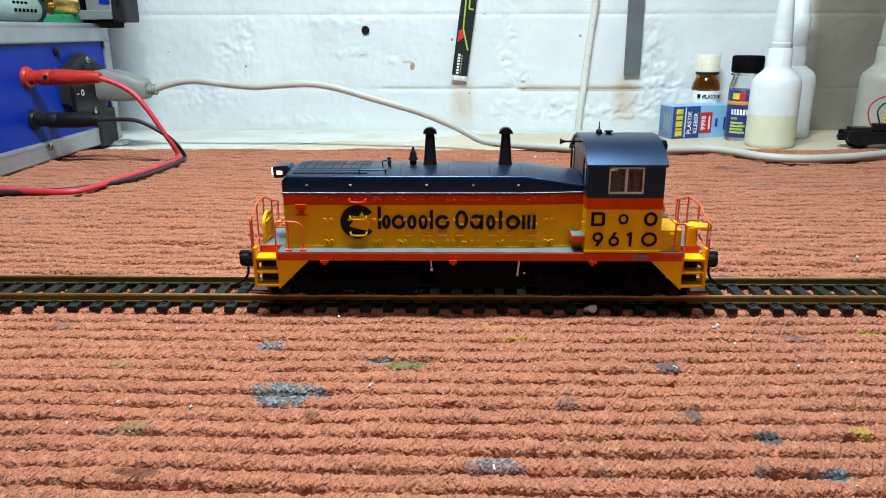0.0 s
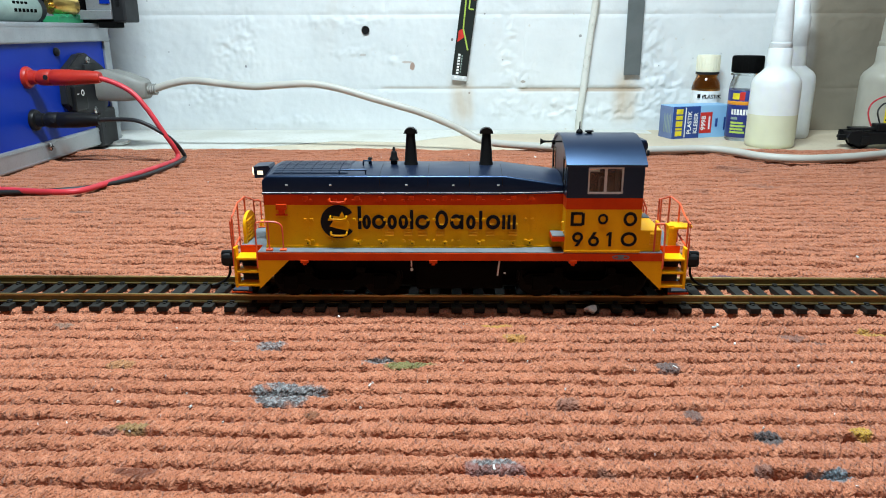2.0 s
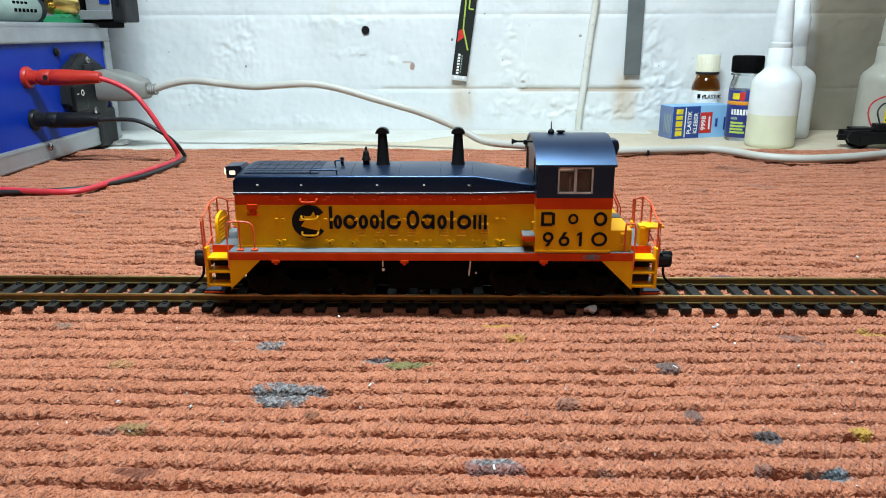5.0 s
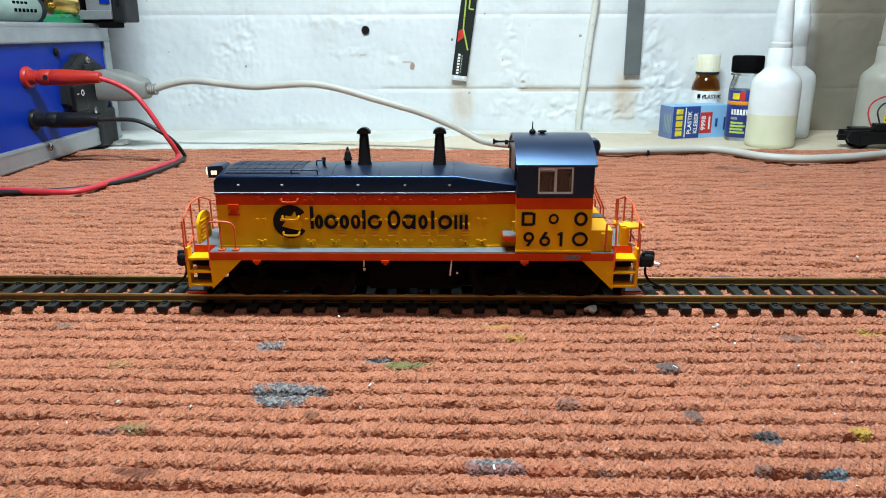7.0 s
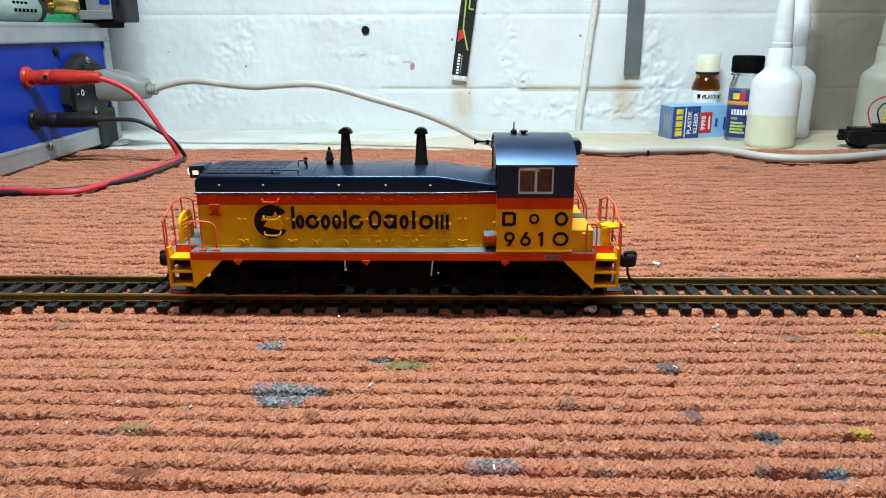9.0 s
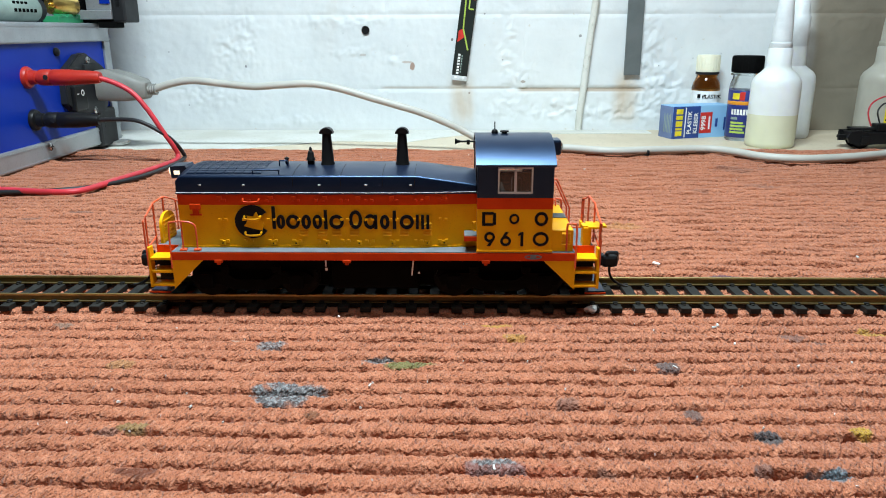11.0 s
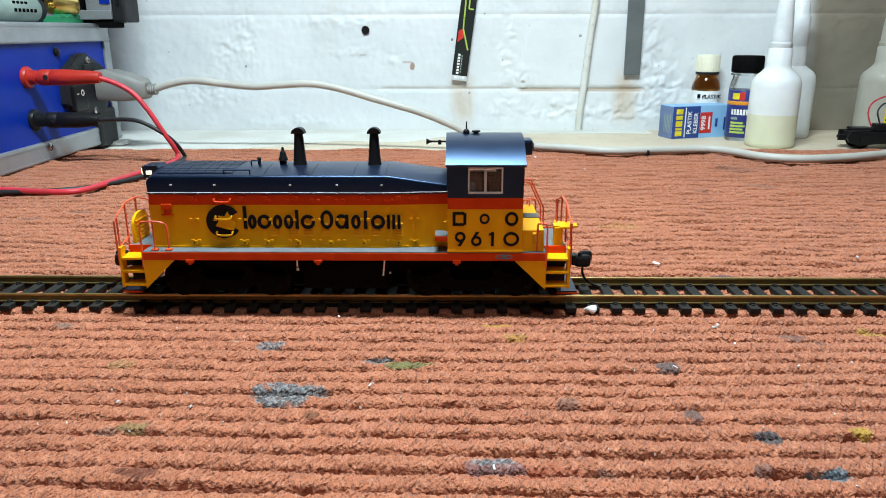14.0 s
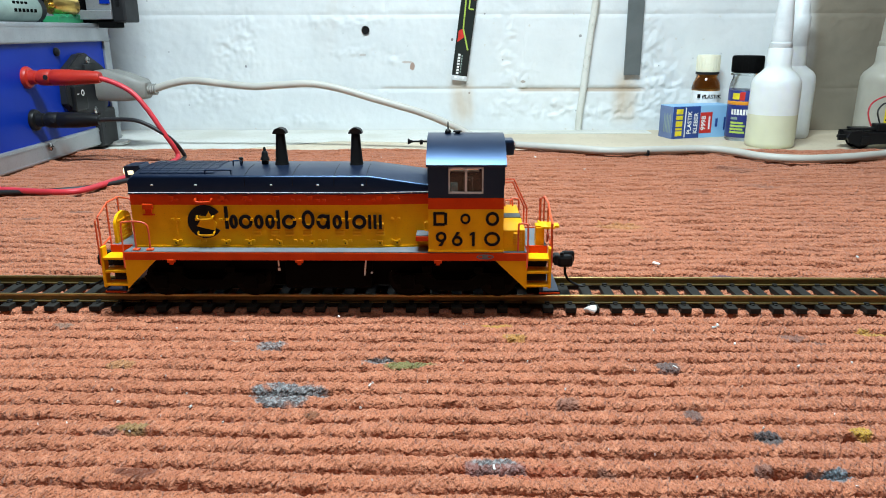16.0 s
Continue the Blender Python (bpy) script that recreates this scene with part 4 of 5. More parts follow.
    rail("front_handrail", [
        [(-68.5, -17.0, 12.0), (-68.5, -17.4, 20.0), (-68.5, -17.4, 26.2), (-68.5, -15.2, 27.2), (-68.5, -9.4, 29.7), (-68.5, -8.9, 29.9), (-68.5, -1.2, 30.0)],
        [(-68.5, -1.2, 30.0), (-68.5, 0.4, 29.6), (-68.5, 6.4, 27.7), (-68.5, 9.2, 26.6), (-68.5, 15.2, 25.2), (-68.5, 17.2, 24.4), (-68.5, 17.0, 12.0)],
        [(-68.5, -9.2, 29.9), (-68.5, -9.2, 16.6)], [(-68.5, -1.4, 30.0), (-68.5, -1.6, 16.6)], [(-68.5, 8.8, 26.7), (-68.5, 9.2, 16.6)],
        [(-68.5, -15.6, 26.8), (-68.5, -15.6, 17.0)], [(-68.5, -15.6, 17.6), (-68.5, -9.2, 19.2)]])
    rail("rear_handrail", [
        [(68.2, -17.0, 12.0), (68.2, -17.2, 20.0), (68.2, -17.0, 25.4), (68.2, -10.8, 26.6), (68.2, -5.3, 29.0), (68.2, 4.8, 29.0), (68.2, 10.8, 27.0), (68.2, 17.0, 25.4), (68.2, 17.0, 12.0)],
        [(68.2, -15.0, 25.8), (68.2, -15.0, 16.6)], [(68.2, -5.3, 29.0), (68.2, -5.3, 16.6)], [(68.2, 5.3, 28.8), (68.2, 5.3, 16.6)], [(68.2, 14.6, 26.0), (68.2, 14.6, 16.6)],
        [(68.2, -15.0, 18.0), (68.2, -5.3, 19.6)]])
    rail("cab_handrail", [
        [(53.4, 15.6, 32.4), (59.0, 15.6, 32.4), (63.6, 15.6, 22.6), (63.6, 15.6, 16.7)], [(53.4, 15.6, 31.4), (58.6, 15.6, 31.4), (62.6, 15.6, 23.0), (62.6, 15.6, 16.7)],
        [(56.0, 14.0, 23.5), (56.0, 14.0, 25.6), (58.6, 14.0, 25.6), (58.6, 14.0, 23.5)]], 0.3)
    for side in (-1, 1):
        s = side
        rail("corner_grab_rail", [eased([(-61.3, s * 17.3, 11.6), (-61.3, s * 17.0, 16.8), (-61.3, s * 16.6, 24.6), (-60.3, s * 16.4, 25.7), (-56.4, s * 16.2, 25.8), (-54.0, s * 16.0, 25.0), (-53.4, s * 16.0, 23.0), (-53.4, s * 16.0, 16.7)], 4),
                                  [(-57.6, s * 16.2, 25.8), (-57.6, s * 16.2, 16.7)]], 0.27)
        rail("corner_grab_rail", [eased([(60.8, s * 17.6, 11.8), (60.9, s * 17.4, 17.0), (60.9, s * 16.9, 24.4), (60.0, s * 16.7, 25.4), (58.6, s * 16.6, 25.4), (58.1, s * 16.6, 24.6), (58.1, s * 16.6, 16.9)], 4)], 0.3)
        for x in (-57.6, -53.4):
            P("rail_foot", boxed(x - 1.0, x + 1.0, *sorted((s * 15.3, s * 16.9)), 16.7, 17.4, bevel=0.2), RAILRED)

    # trucks with turning wheels, fuel tank
    bm = boxed(-13.5, 13.5, -13.0, 13.0, 3.4, 12.5, bevel=0.8)
    P("fuel_tank", bm, GEAR, "black fuel tank")
    bm = boxed(-14.9, -14.5, -15.8, -15.4, 11.6, 13.6)
    box(bm, -15.0, -14.2, -15.9, -15.4, 10.2, 11.2, bevel=0.2)
    P("air_pipe", bm, WHITE, "pale bit of pipework")
    bm = bmesh.new()
    prism(bm, [(11.3, 8.8), (11.75, 8.8), (12.3, 13.9), (11.85, 13.9)], -15.8, -15.4)
    box(bm, 13.4, 14.0, -15.7, -15.4, 9.3, 9.9, bevel=0.1)
    P("air_pipe", bm, WHITE, "pale bit of pipework")
    wheels = []
    for cx in (-38.5, 38.5):
        bm = bmesh.new()
        for s in (-1, 1):
            y0, y1 = sorted((s * 11.2, s * 13.2))
            prism(bm, [(cx - 19, 7.4), (cx - 17, 8.6), (cx - 8, 8.8), (cx - 5, 6.4), (cx + 5, 6.4), (cx + 8, 8.8), (cx + 17, 8.6), (cx + 19, 7.4), (cx + 18, 5.0), (cx + 10, 5.0), (cx + 6, 3.0), (cx - 6, 3.0), (cx - 10, 5.0), (cx - 18, 5.0)], y0, y1)
            for ax in (-14, 14):
                box(bm, cx + ax - 2.2, cx + ax + 2.2, *sorted((s * 12.8, s * 14.2)), 3.6, 8.2, bevel=0.4)
            for ax in (-8, 8):
                box(bm, cx + ax - 1.4, cx + ax + 1.4, *sorted((s * 12.6, s * 13.8)), 8.6, 11.0, bevel=0.3)
        box(bm, cx - 16, cx + 16, -7.0, 7.0, 5.0, 11.0)
        truck = P("truck", bm, GEAR, "black truck side frames")
        for ax in (-14.0, 14.0):
            bm = bmesh.new()
            for s in (-1, 1):
                turned(bm, 0, 0, [(2.0, s * 10.2), (5.4, s * 10.1), (5.84, s * 9.9), (5.84, s * 8.2), (6.5, s * 8.0), (6.5, s * 7.4), (2.0, s * 7.3)], 28, m=pose(0, 0, 0, 90, 0, 0))
                for k in range(6):
                    a = 2 * math.pi * k / 6
                    box(bm, 3.6 * math.cos(a) - 0.5, 3.6 * math.cos(a) + 0.5, *sorted((s * 10.0, s * 10.35)), 3.6 * math.sin(a) - 0.5, 3.6 * math.sin(a) + 0.5)
            turned(bm, 0, 0, [(1.2, -13), (1.2, 13)], 12, m=pose(0, 0, 0, 90, 0, 0))
            ws = part("wheelset", bm, STEEL, truck, "dark steel wheels on their axle", True)
            ws.location = ((cx + ax) * MM, 0, 5.84 * MM)
            wheels.append((ws, cx + ax))

    # number on the cab side, initials as plain shapes
    y = -17.4
    face = y - 0.06
    for x, turn in ((35.0, 1), (39.8, -1)):
        bm = ring(bmesh.new(), x, 20.9 + turn * 0.62, 1.62, 1.58, 0.78, face, deep=0.16, seg=36)
        tail = [(1.58, 0.35), (0.62, 0.05), (-0.85, -2.18), (0.2, -2.18)]
        prism(bm, [(x + turn * a, 20.9 + turn * b) for a, b in tail], face - 0.01, face + 0.15)
        P("road_number_digit", bm, LETTER)
    bm = boxed(44.2, 45.05, face, face + 0.16, 18.72, 23.08)
    prism(bm, [(44.3, 23.08), (44.3, 22.2), (43.5, 21.9), (43.5, 22.5)], face - 0.01, face + 0.15)
    P("road_number_digit", bm, LETTER)
    P("road_number_digit", ring(bmesh.new(), 50.2, 20.9, 2.38, 2.2, 0.82, face, deep=0.16, seg=40), LETTER)
    bm = bmesh.new()
    for x0, x1, z0, z1 in ((32.7, 33.6, 25.0, 29.2), (35.9, 36.8, 25.3, 28.9), (33.4, 36.1, 25.0, 25.8), (33.4, 36.1, 28.4, 29.2)):
        box(bm, x0, x1, y - 0.06, y + 0.1, z0, z1)
    P("painted_initial", bm, LETTER, "dark painted frame shape")
    for x, rx, rz, t in ((42.2, 1.5, 1.6, 0.65), (50.2, 2.0, 2.15, 0.85)):
        P("painted_initial", ring(bmesh.new(), x, 27.1, rx, rz, t, y - 0.06, seg=36), LETTER, "dark painted ring")
    return loco, wheels


loco, wheels = build_locomotive()


# ---- blue instrument case at the side of the bench ----
def screw(x, y, z, parent, r=2.6, turn=0.0):
    bm = bmesh.new()
    turned(bm, 0, 0, [(r, 0), (r, 0.7), (r * 0.75, 1.3), (0.3, 1.5)], 16)
    bmesh.ops.transform(bm, matrix=pose(x, y, z, turn, 90, 0), verts=bm.verts[:])
    head = part("screw", bm, CHROME, parent, smooth=True)
    bm = boxed(x + 1.2, x + 1.65, y - r * 0.7, y + r * 0.7, z - 0.3, z + 0.3)
    box(bm, x + 1.2, x + 1.65, y - 0.3, y + 0.3, z - r * 0.7, z + r * 0.7)
    part("screw_slot", bm, CORNER, head)


def build_case():
    case = tagged(empty("instrument_case"), "blue enamelled instrument case with aluminium edges on the carpet", "electronics case")
    X = -276.0
    part("side_panel", boxed(X - 4, X - 1.5, 138, 364, 10, 82), BLUE, case, "glossy blue side panel")
    part("body", boxed(-470, X - 4, 140, 368, 8, 86), BLUE, case)
    for z0, z1 in ((0.6, 13.8), (77.6, 91.0)):
        bm = boxed(X - 12, X + 0.4, 132, 371, z0, z1, bevel=0.7)
        box(bm, X + 0.2, X + 0.9, 132, 371, z0 + 1.2, z0 + 2.0)
        box(bm, X + 0.2, X + 0.9, 132, 371, z1 - 2.4, z1 - 1.6)
        part("edge_profile", bm, ALU, case, "brushed aluminium edge")
    part("edge_profile", boxed(X - 12, X + 0.3, 361, 371, 13.8, 77.6, bevel=0.6), ALU, case, "brushed aluminium edge")
    part("top_plate", boxed(-470, X - 10, 134, 370, 86, 90.6, bevel=0.5), ALU, case)
    bm = boxed(X - 14, X + 2.4, 333, 362, -1.6, 27.5, bevel=2.4)
    bumper = part("corner_bumper", bm, CORNER, case, "dark plastic corner bumper")
    part("bumper_slot", boxed(X + 1.9, X + 2.6, 340, 348, 13, 17), BLACK, bumper)
    part("rubber_foot", boxed(X - 4, X + 10, 350, 364, -2.6, 0.4, bevel=0.6), WHITE, case)
    # mains inlet with switch
    bm = bmesh.new()
    outline = [(288, 36), (300, 28), (340, 24), (349, 30), (352, 56), (345, 60), (323, 70), (312, 69), (290, 58)]
    loft(bm, [[(x, yy, zz) for yy, zz in outline] for x in (X - 1.5, X + 3.4)])
    bmesh.ops.bevel(bm, geom=[e for e in bm.edges if min(v.co.x for v in e.verts) > X + 3], offset=0.8, segments=2, affect="EDGES")
    inlet = part("mains_inlet", bm, CORNER, case, "black mains inlet with rocker switch")
    part("rocker_switch", boxed(X + 2.2, X + 6.0, 294, 312, 30, 48, bevel=1.0), BLACK, inlet)
    ring_bm = ring(bmesh.new(), 305.5, 42.5, 2.2, 2.2, 0.7, 0, deep=0.3)
    bmesh.ops.transform(ring_bm, matrix=Matrix.Translation((X + 6.2, 0, 0)) @ Matrix(((0, -1, 0, 0), (1, 0, 0, 0), (0, 0, 1, 0), (0, 0, 0, 1))), verts=ring_bm.verts[:])
    part("switch_mark", ring_bm, WHITE, inlet)
    part("switch_mark", boxed(X + 5.9, X + 6.25, 297.4, 299.8, 41.6, 42.4), WHITE, inlet)
    part("fuse_holder", boxed(X + 2.5, X + 5.0, 316, 332, 55, 62, bevel=0.5), CORNER, inlet)
    screw(X + 3.2, 324.0, 64.6, inlet)
    screw(X + 3.2, 326.0, 28.0, inlet)
    bm = bmesh.new()
    turned(bm, 0, 0, [(3.0, 0), (3.0, 1.4), (2.0, 2.4), (0.3, 2.8)], 16)
    bmesh.ops.transform(bm, matrix=pose(X - 1.4, 290.5, 71.4, 0, 90, 0), verts=bm.verts[:])
    part("panel_screw", bm, BLACK, case, smooth=True)
    screw(X + 0.6, 262, 10.0, case, 2.8)
    for z, y, m in ((56.6, 250.5, PLUGRED), (29.2, 251.5, BLACK)):
        bm = bmesh.new()
        turned(bm, 0, 0, [(7.0, 0), (7.0, 1.4), (6.3, 2.6), (4.6, 3.2), (4.4, 6.0), (3.6, 6.2)], 24)
        bmesh.ops.transform(bm, matrix=pose(X - 1.5, y, z, 0, 90, 0), verts=bm.verts[:])
        part("panel_socket", bm, m, case, smooth=True)
    return case


build_case()


def build_lead(name, plug_mat, wire_mat, y, z, length, wire, label, r):
    lead = tagged(empty(name), label, "test lead")
    bm = bmesh.new()
    turned(bm, 0, 0, [(2.0, 0), (4.4, 0.2), (4.4, 1.6), (3.6, 2.0), (3.6, 3.4), (4.9, 3.8), (5.2, 6.0), (5.2, 11.0), (4.9, 11.4), (4.9, 12.2), (5.2, 12.6), (5.1, 22), (4.7, 28), (3.9, length - 2), (3.3, length), (2.0, length)], 22)
    bmesh.ops.transform(bm, matrix=pose(-272.0, y, z, 0, 90, 0), verts=bm.verts[:])
    plug = part("banana_plug", bm, plug_mat, lead, smooth=True)
    bm = bmesh.new()
    turned(bm, 0, 0, [(1.6, 0), (1.6, 0.3)], 12)
    bmesh.ops.transform(bm, matrix=pose(-262.0, y - 5.3, z + 0.4, 90, 0, 0), verts=bm.verts[:])
    part("plug_screw", bm, CORNER, plug)
    bm = bmesh.new()
    rod(bm, eased([(-274 + length, y, z), *wire], 10), r, 10)
    part("wire", bm, wire_mat, lead, smooth=True)
    return lead


build_lead("red_test_lead", PLUGRED, WIRERED, 250.5, 56.6, 43,
           [(-220.5, 252, 52.8), (-210, 252, 46.5), (-201.3, 252, 35.6), (-194.2, 253, 22.7), (-188.8, 256, 11.5), (-187.0, 258, 5.0), (-186.5, 250, 2.6), (-189.5, 222, 2.4), (-197, 183, 2.4), (-203.5, 156, 2.4), (-221, 153.5, 2.4), (-249, 159, 2.4), (-290, 166, 2.4)],
           "red banana plug with thin red wire lying on carpet", 1.65)
build_lead("black_test_lead", BLACK, WIREBLACK, 251.5, 29.2, 38,
           [(-223.3, 252, 29.6), (-208.5, 252, 28.4), (-195, 252.5, 21.4), (-188.8, 257, 14.5), (-185.5, 263, 6.0), (-184.8, 262, 2.0), (-183.5, 236, 1.8), (-188.5, 195, 1.8), (-201.5, 171, 1.8), (-217.5, 160, 1.8), (-245.5, 154, 1.8), (-290, 152, 1.8)],
           "black banana plug with thin black wire lying on carpet", 1.35)


def build_power_cord():
    cord = tagged(empty("power_cord"), "pale grey mains cord with moulded plug, trailing across", "power cord")
    bm = bmesh.new()
    rings = []
    for x, yc, zc, hy, hz in ((-268, 333, 46.4, 12.0, 11.0), (-259, 333, 46.0, 12.0, 11.4), (-246, 333, 44.2, 11.5, 9.4), (-235, 333, 42.8, 9.5, 7.0), (-232.5, 332.5, 42.6, 6.5, 5.0)):
        rings.append([(x, yc + hy * a, zc + hz * b) for a, b in ((-1, -0.7), (-0.8, -1), (0.8, -1), (1, -0.7), (1, 0.7), (0.8, 1), (-0.8, 1), (-1, 0.7))])
    loft(bm, rings)
    plug = part("moulded_plug", bm, PLUGGREY, cord, "grey moulded plug", True)
    for k in range(4):
        bm = bmesh.new()
        turned(bm, 0, 0, [(3.6, 0), (4.3, 0.5), (4.3, 1.3), (3.6, 1.8)], 12)
        bmesh.ops.transform(bm, matrix=pose(-233.5 + 2.0 * k, 332.5 - 0.5 * k, 42.6 + 0.1 * k, 0, 88, 0), verts=bm.verts[:])
        part("strain_relief", bm, PLUGGREY, plug)
    bm = bmesh.new()
    line = [(-236, 332.5, 42.6), (-227.5, 330, 43.2), (-215.4, 330, 46.8), (-198, 330, 49.4), (-172.7, 330, 46.8), (-151.4, 330, 44.9), (-130, 330, 46.1), (-108.6, 330, 46.9), (-87.5, 330, 43.3), (-66.3, 330, 37.2), (-45.1, 330, 31.1), (-23.8, 330, 24.6), (-2.3, 330, 15.8), (10.5, 329, 9.4),
            (22, 324, 4.6), (42, 313, 3.6), (83.1, 296, 3.6), (108.8, 284, 3.6), (137.7, 287.5, 3.6), (179.1, 292, 3.6), (194.5, 280, 3.6), (206, 260, 3.6), (227.6, 251, 3.6), (260.4, 257, 3.6), (293.4, 270.5, 3.6), (345, 292, 3.6)]
    rod(bm, eased(line, 10), 2.75, 14)
    part("cable", bm, CABLE, cord, smooth=True)
    bm = bmesh.new()
    rod(bm, [(134.6, 286.6, 2.2), (136.2, 287.0, 2.2)], 3.0, 12)
    part("dark_nick", bm, CORNER, cord)
    return cord


build_power_cord()


# ---- open chassis stacked on the case, and parts lying there ----
def build_chassis():
    ch = tagged(empty("open_chassis"), "open aluminium chassis with dark corner stacked on blue case", "electronics case")
    part("base_plate", boxed(-420, -260, 352, 370, 91.0, 93.4, bevel=0.3), BLACK, ch)
    part("rubber_foot", boxed(-272, -258, 347, 362, 87.5, 93.0, bevel=0.8), GEAR, ch, "black rubber foot")
    part("corner_bumper", boxed(-259.6, -249.5, 346, 372, 91.6, 260, bevel=1.6), CORNER, ch, "dark plastic corner")
    part("bumper_slot", boxed(-256, -253, 345.8, 346.4, 103, 108), BLACK, ch)
    part("edge_profile", boxed(-420, -259.8, 345, 352, 93.6, 100.5, bevel=0.6), ALU, ch, "aluminium profile")
    part("edge_profile", boxed(-279, -259.8, 346.5, 352, 100.5, 260, bevel=0.5), ALU, ch, "aluminium profile")
    part("blue_panel", boxed(-268, -260.5, 345.6, 347.0, 105.0, 260), BLUE, ch)
    part("rear_panel", boxed(-420, -260, 360, 364, 93.4, 260), GEAR, ch, "dark inner panel")
    for x in (-300, -318):
        bm = bmesh.new()
        turned(bm, x, 356, [(4, 100), (4, 112), (3, 113)], 14)
        part("component", bm, GEAR, ch)
    return ch


build_chassis()


def build_capacitor():
    bm = bmesh.new()
    prof = [(0.5, 235), (8.4, 235), (8.8, 236), (8.8, 302), (8.2, 303.5), (0.5, 303.5)]
    turned(bm, 0, 0, prof, 26, m=pose(0, 0, 0, -90, 0, 0))
    bmesh.ops.translate(bm, vec=(-294, 0, 99.6), verts=bm.verts[:])
    cap = tagged(part("capacitor", bm, CORNER, smooth=True), "dark cylindrical component with pale printed label on case", "electronic component")
    bm = bmesh.new()
    turned(bm, 0, 0, [(8.9, 245), (9.0, 245.2), (9.0, 296), (8.9, 296.2)], 26, m=pose(0, 0, 0, -90, 0, 0))
    bmesh.ops.translate(bm, vec=(-294, 0, 99.6), verts=bm.verts[:])
    part("label_wrap", bm, LABELPALE, cap, "pale green printed label", True)
    for z, k in ((103.0, 4), (98.5, 6)):
        for i in range(k):
            a = math.asin((z - 99.6) / 9.05)
            x = -294 + 9.0 * math.cos(a)
            part("print_bar", boxed(x - 0.2, x + 0.15, 263 + i * 4.6, 266 + i * 4.6, z - 1.1, z + 1.1), GEAR, cap)
    return cap


build_capacitor()
bm = bmesh.new()
turned(bm, 0, 0, [(2.6, -1), (2.6, 1), (6.2, 1), (6.6, 3), (6.6, 20), (6.0, 21), (3.2, 21), (2.9, 14), (0.5, 14)], 24)
bmesh.ops.transform(bm, matrix=pose(-294, 321, 103.2, 90, 0, 150), verts=bm.verts[:])
tagged(part("brass_coupling", bm, GOLD, smooth=True), "short hollow turned brass coupling beside the green terminal", "fitting")
bm = boxed(-296, -284, 314, 350, 90.8, 95.6, bevel=0.4)
for i in range(3):
    box(bm, -289, -283.6, 317 + i * 11, 324 + i * 11, 95.0, 97.2, bevel=0.3)
tagged(part("terminal_block", bm, GREEN), "small green plastic terminal block on the case", "terminal block")


# ---- tools and cable on the wall ----
def hung_bar(name, top, foot, wide, thick, material, label, category):
    """A flat bar against the wall, its middle line from top to foot, in x, z."""
    bar = empty(name)
    a, b = Vector((top[0], 0, top[1])), Vector((foot[0], 0, foot[1]))
    lean = math.degrees(math.atan2(a.x - b.x, a.z - b.z))
    bar.matrix_world = pose(b.x * MM, (WALL - 3.4) * MM, b.z * MM, 0, lean, 0)
    part("blade", boxed(-wide / 2, wide / 2, -thick, 0, 0, (a - b).length, bevel=0.2), material, bar)
    return tagged(bar, label, category)


tool = hung_bar("hobby_saw_blade", (18.2, 160), (3.2, 41.6), 13.8, 1.4, TOOLBLACK, "black printed steel blade hanging on the white wall", "tool")
part("steel_tip", boxed(-6.9, 6.9, -1.75, -1.3, 0.0, 4.2, bevel=0.1), FRAMEGREY, tool)
for x in (-3.4, 3.4):
    bm = bmesh.new()
    turned(bm, x, 0, [(1.3, 0), (1.3, 0.4), (0.6, 0.6)], 12, m=pose(0, -1.7, 2.4, 90, 0, 0))
    part("rivet", bm, WHITE, tool)
for i, (x, z0, z1) in enumerate(((-3.4, 5.5, 24), (-0.2, 7.0, 23))):
    for k in range(7):
        z = z0 + (z1 - z0) * k / 7
        part("print_bar", boxed(x, x + (2.2 if i == 0 else 1.0), -1.62, -1.38, z, z + (z1 - z0) / 7 * 0.7), WHITE if i == 0 else LABELPALE, tool)
for x0, z0, x1, z1 in ((4.6, 27, -1.8, 45), (-1.8, 45, -2.6, 75), (1.0, 62, 5.4, 62), (1.0, 62, 1.0, 80)):
    bm = bmesh.new()
    rod(bm, [(x0, -1.4, z0), (x1, -1.4, z1)], 0.75, 6)
    part("print_line", bm, LIME, tool)
bm = bmesh.new()
prism(bm, [(-5.6, 33), (1.2, 39), (-1.6, 45), (-5.6, 43)], -1.62, -1.35)
part("print_patch", bm, CHIPRED, tool)
part("print_patch", boxed(0.4, 6.2, -1.62, -1.35, 70, 84), CHIPRED, tool)

rule = hung_bar("steel_rule", (158.6, 160), (159.2, 46.0), 14.4, 1.2, RULER, "dull grey steel rule hanging on the white wall", "tool")
bm = bmesh.new()
rod(bm, eased([(126, WALL - 4.4, 170), (123.3, WALL - 4.4, 110), (120.7, WALL - 4.4, 86.6), (118.5, WALL - 4.4, 62), (116.1, WALL - 4.4, 32.7), (114, WALL - 4.4, 12.4), (113.2, WALL - 4.4, BENCH + 0.8)], 8), 3.1, 12)
tagged(part("wall_cable", bm, BATTEN, smooth=True), "white painted cable running down the wall", "cable")


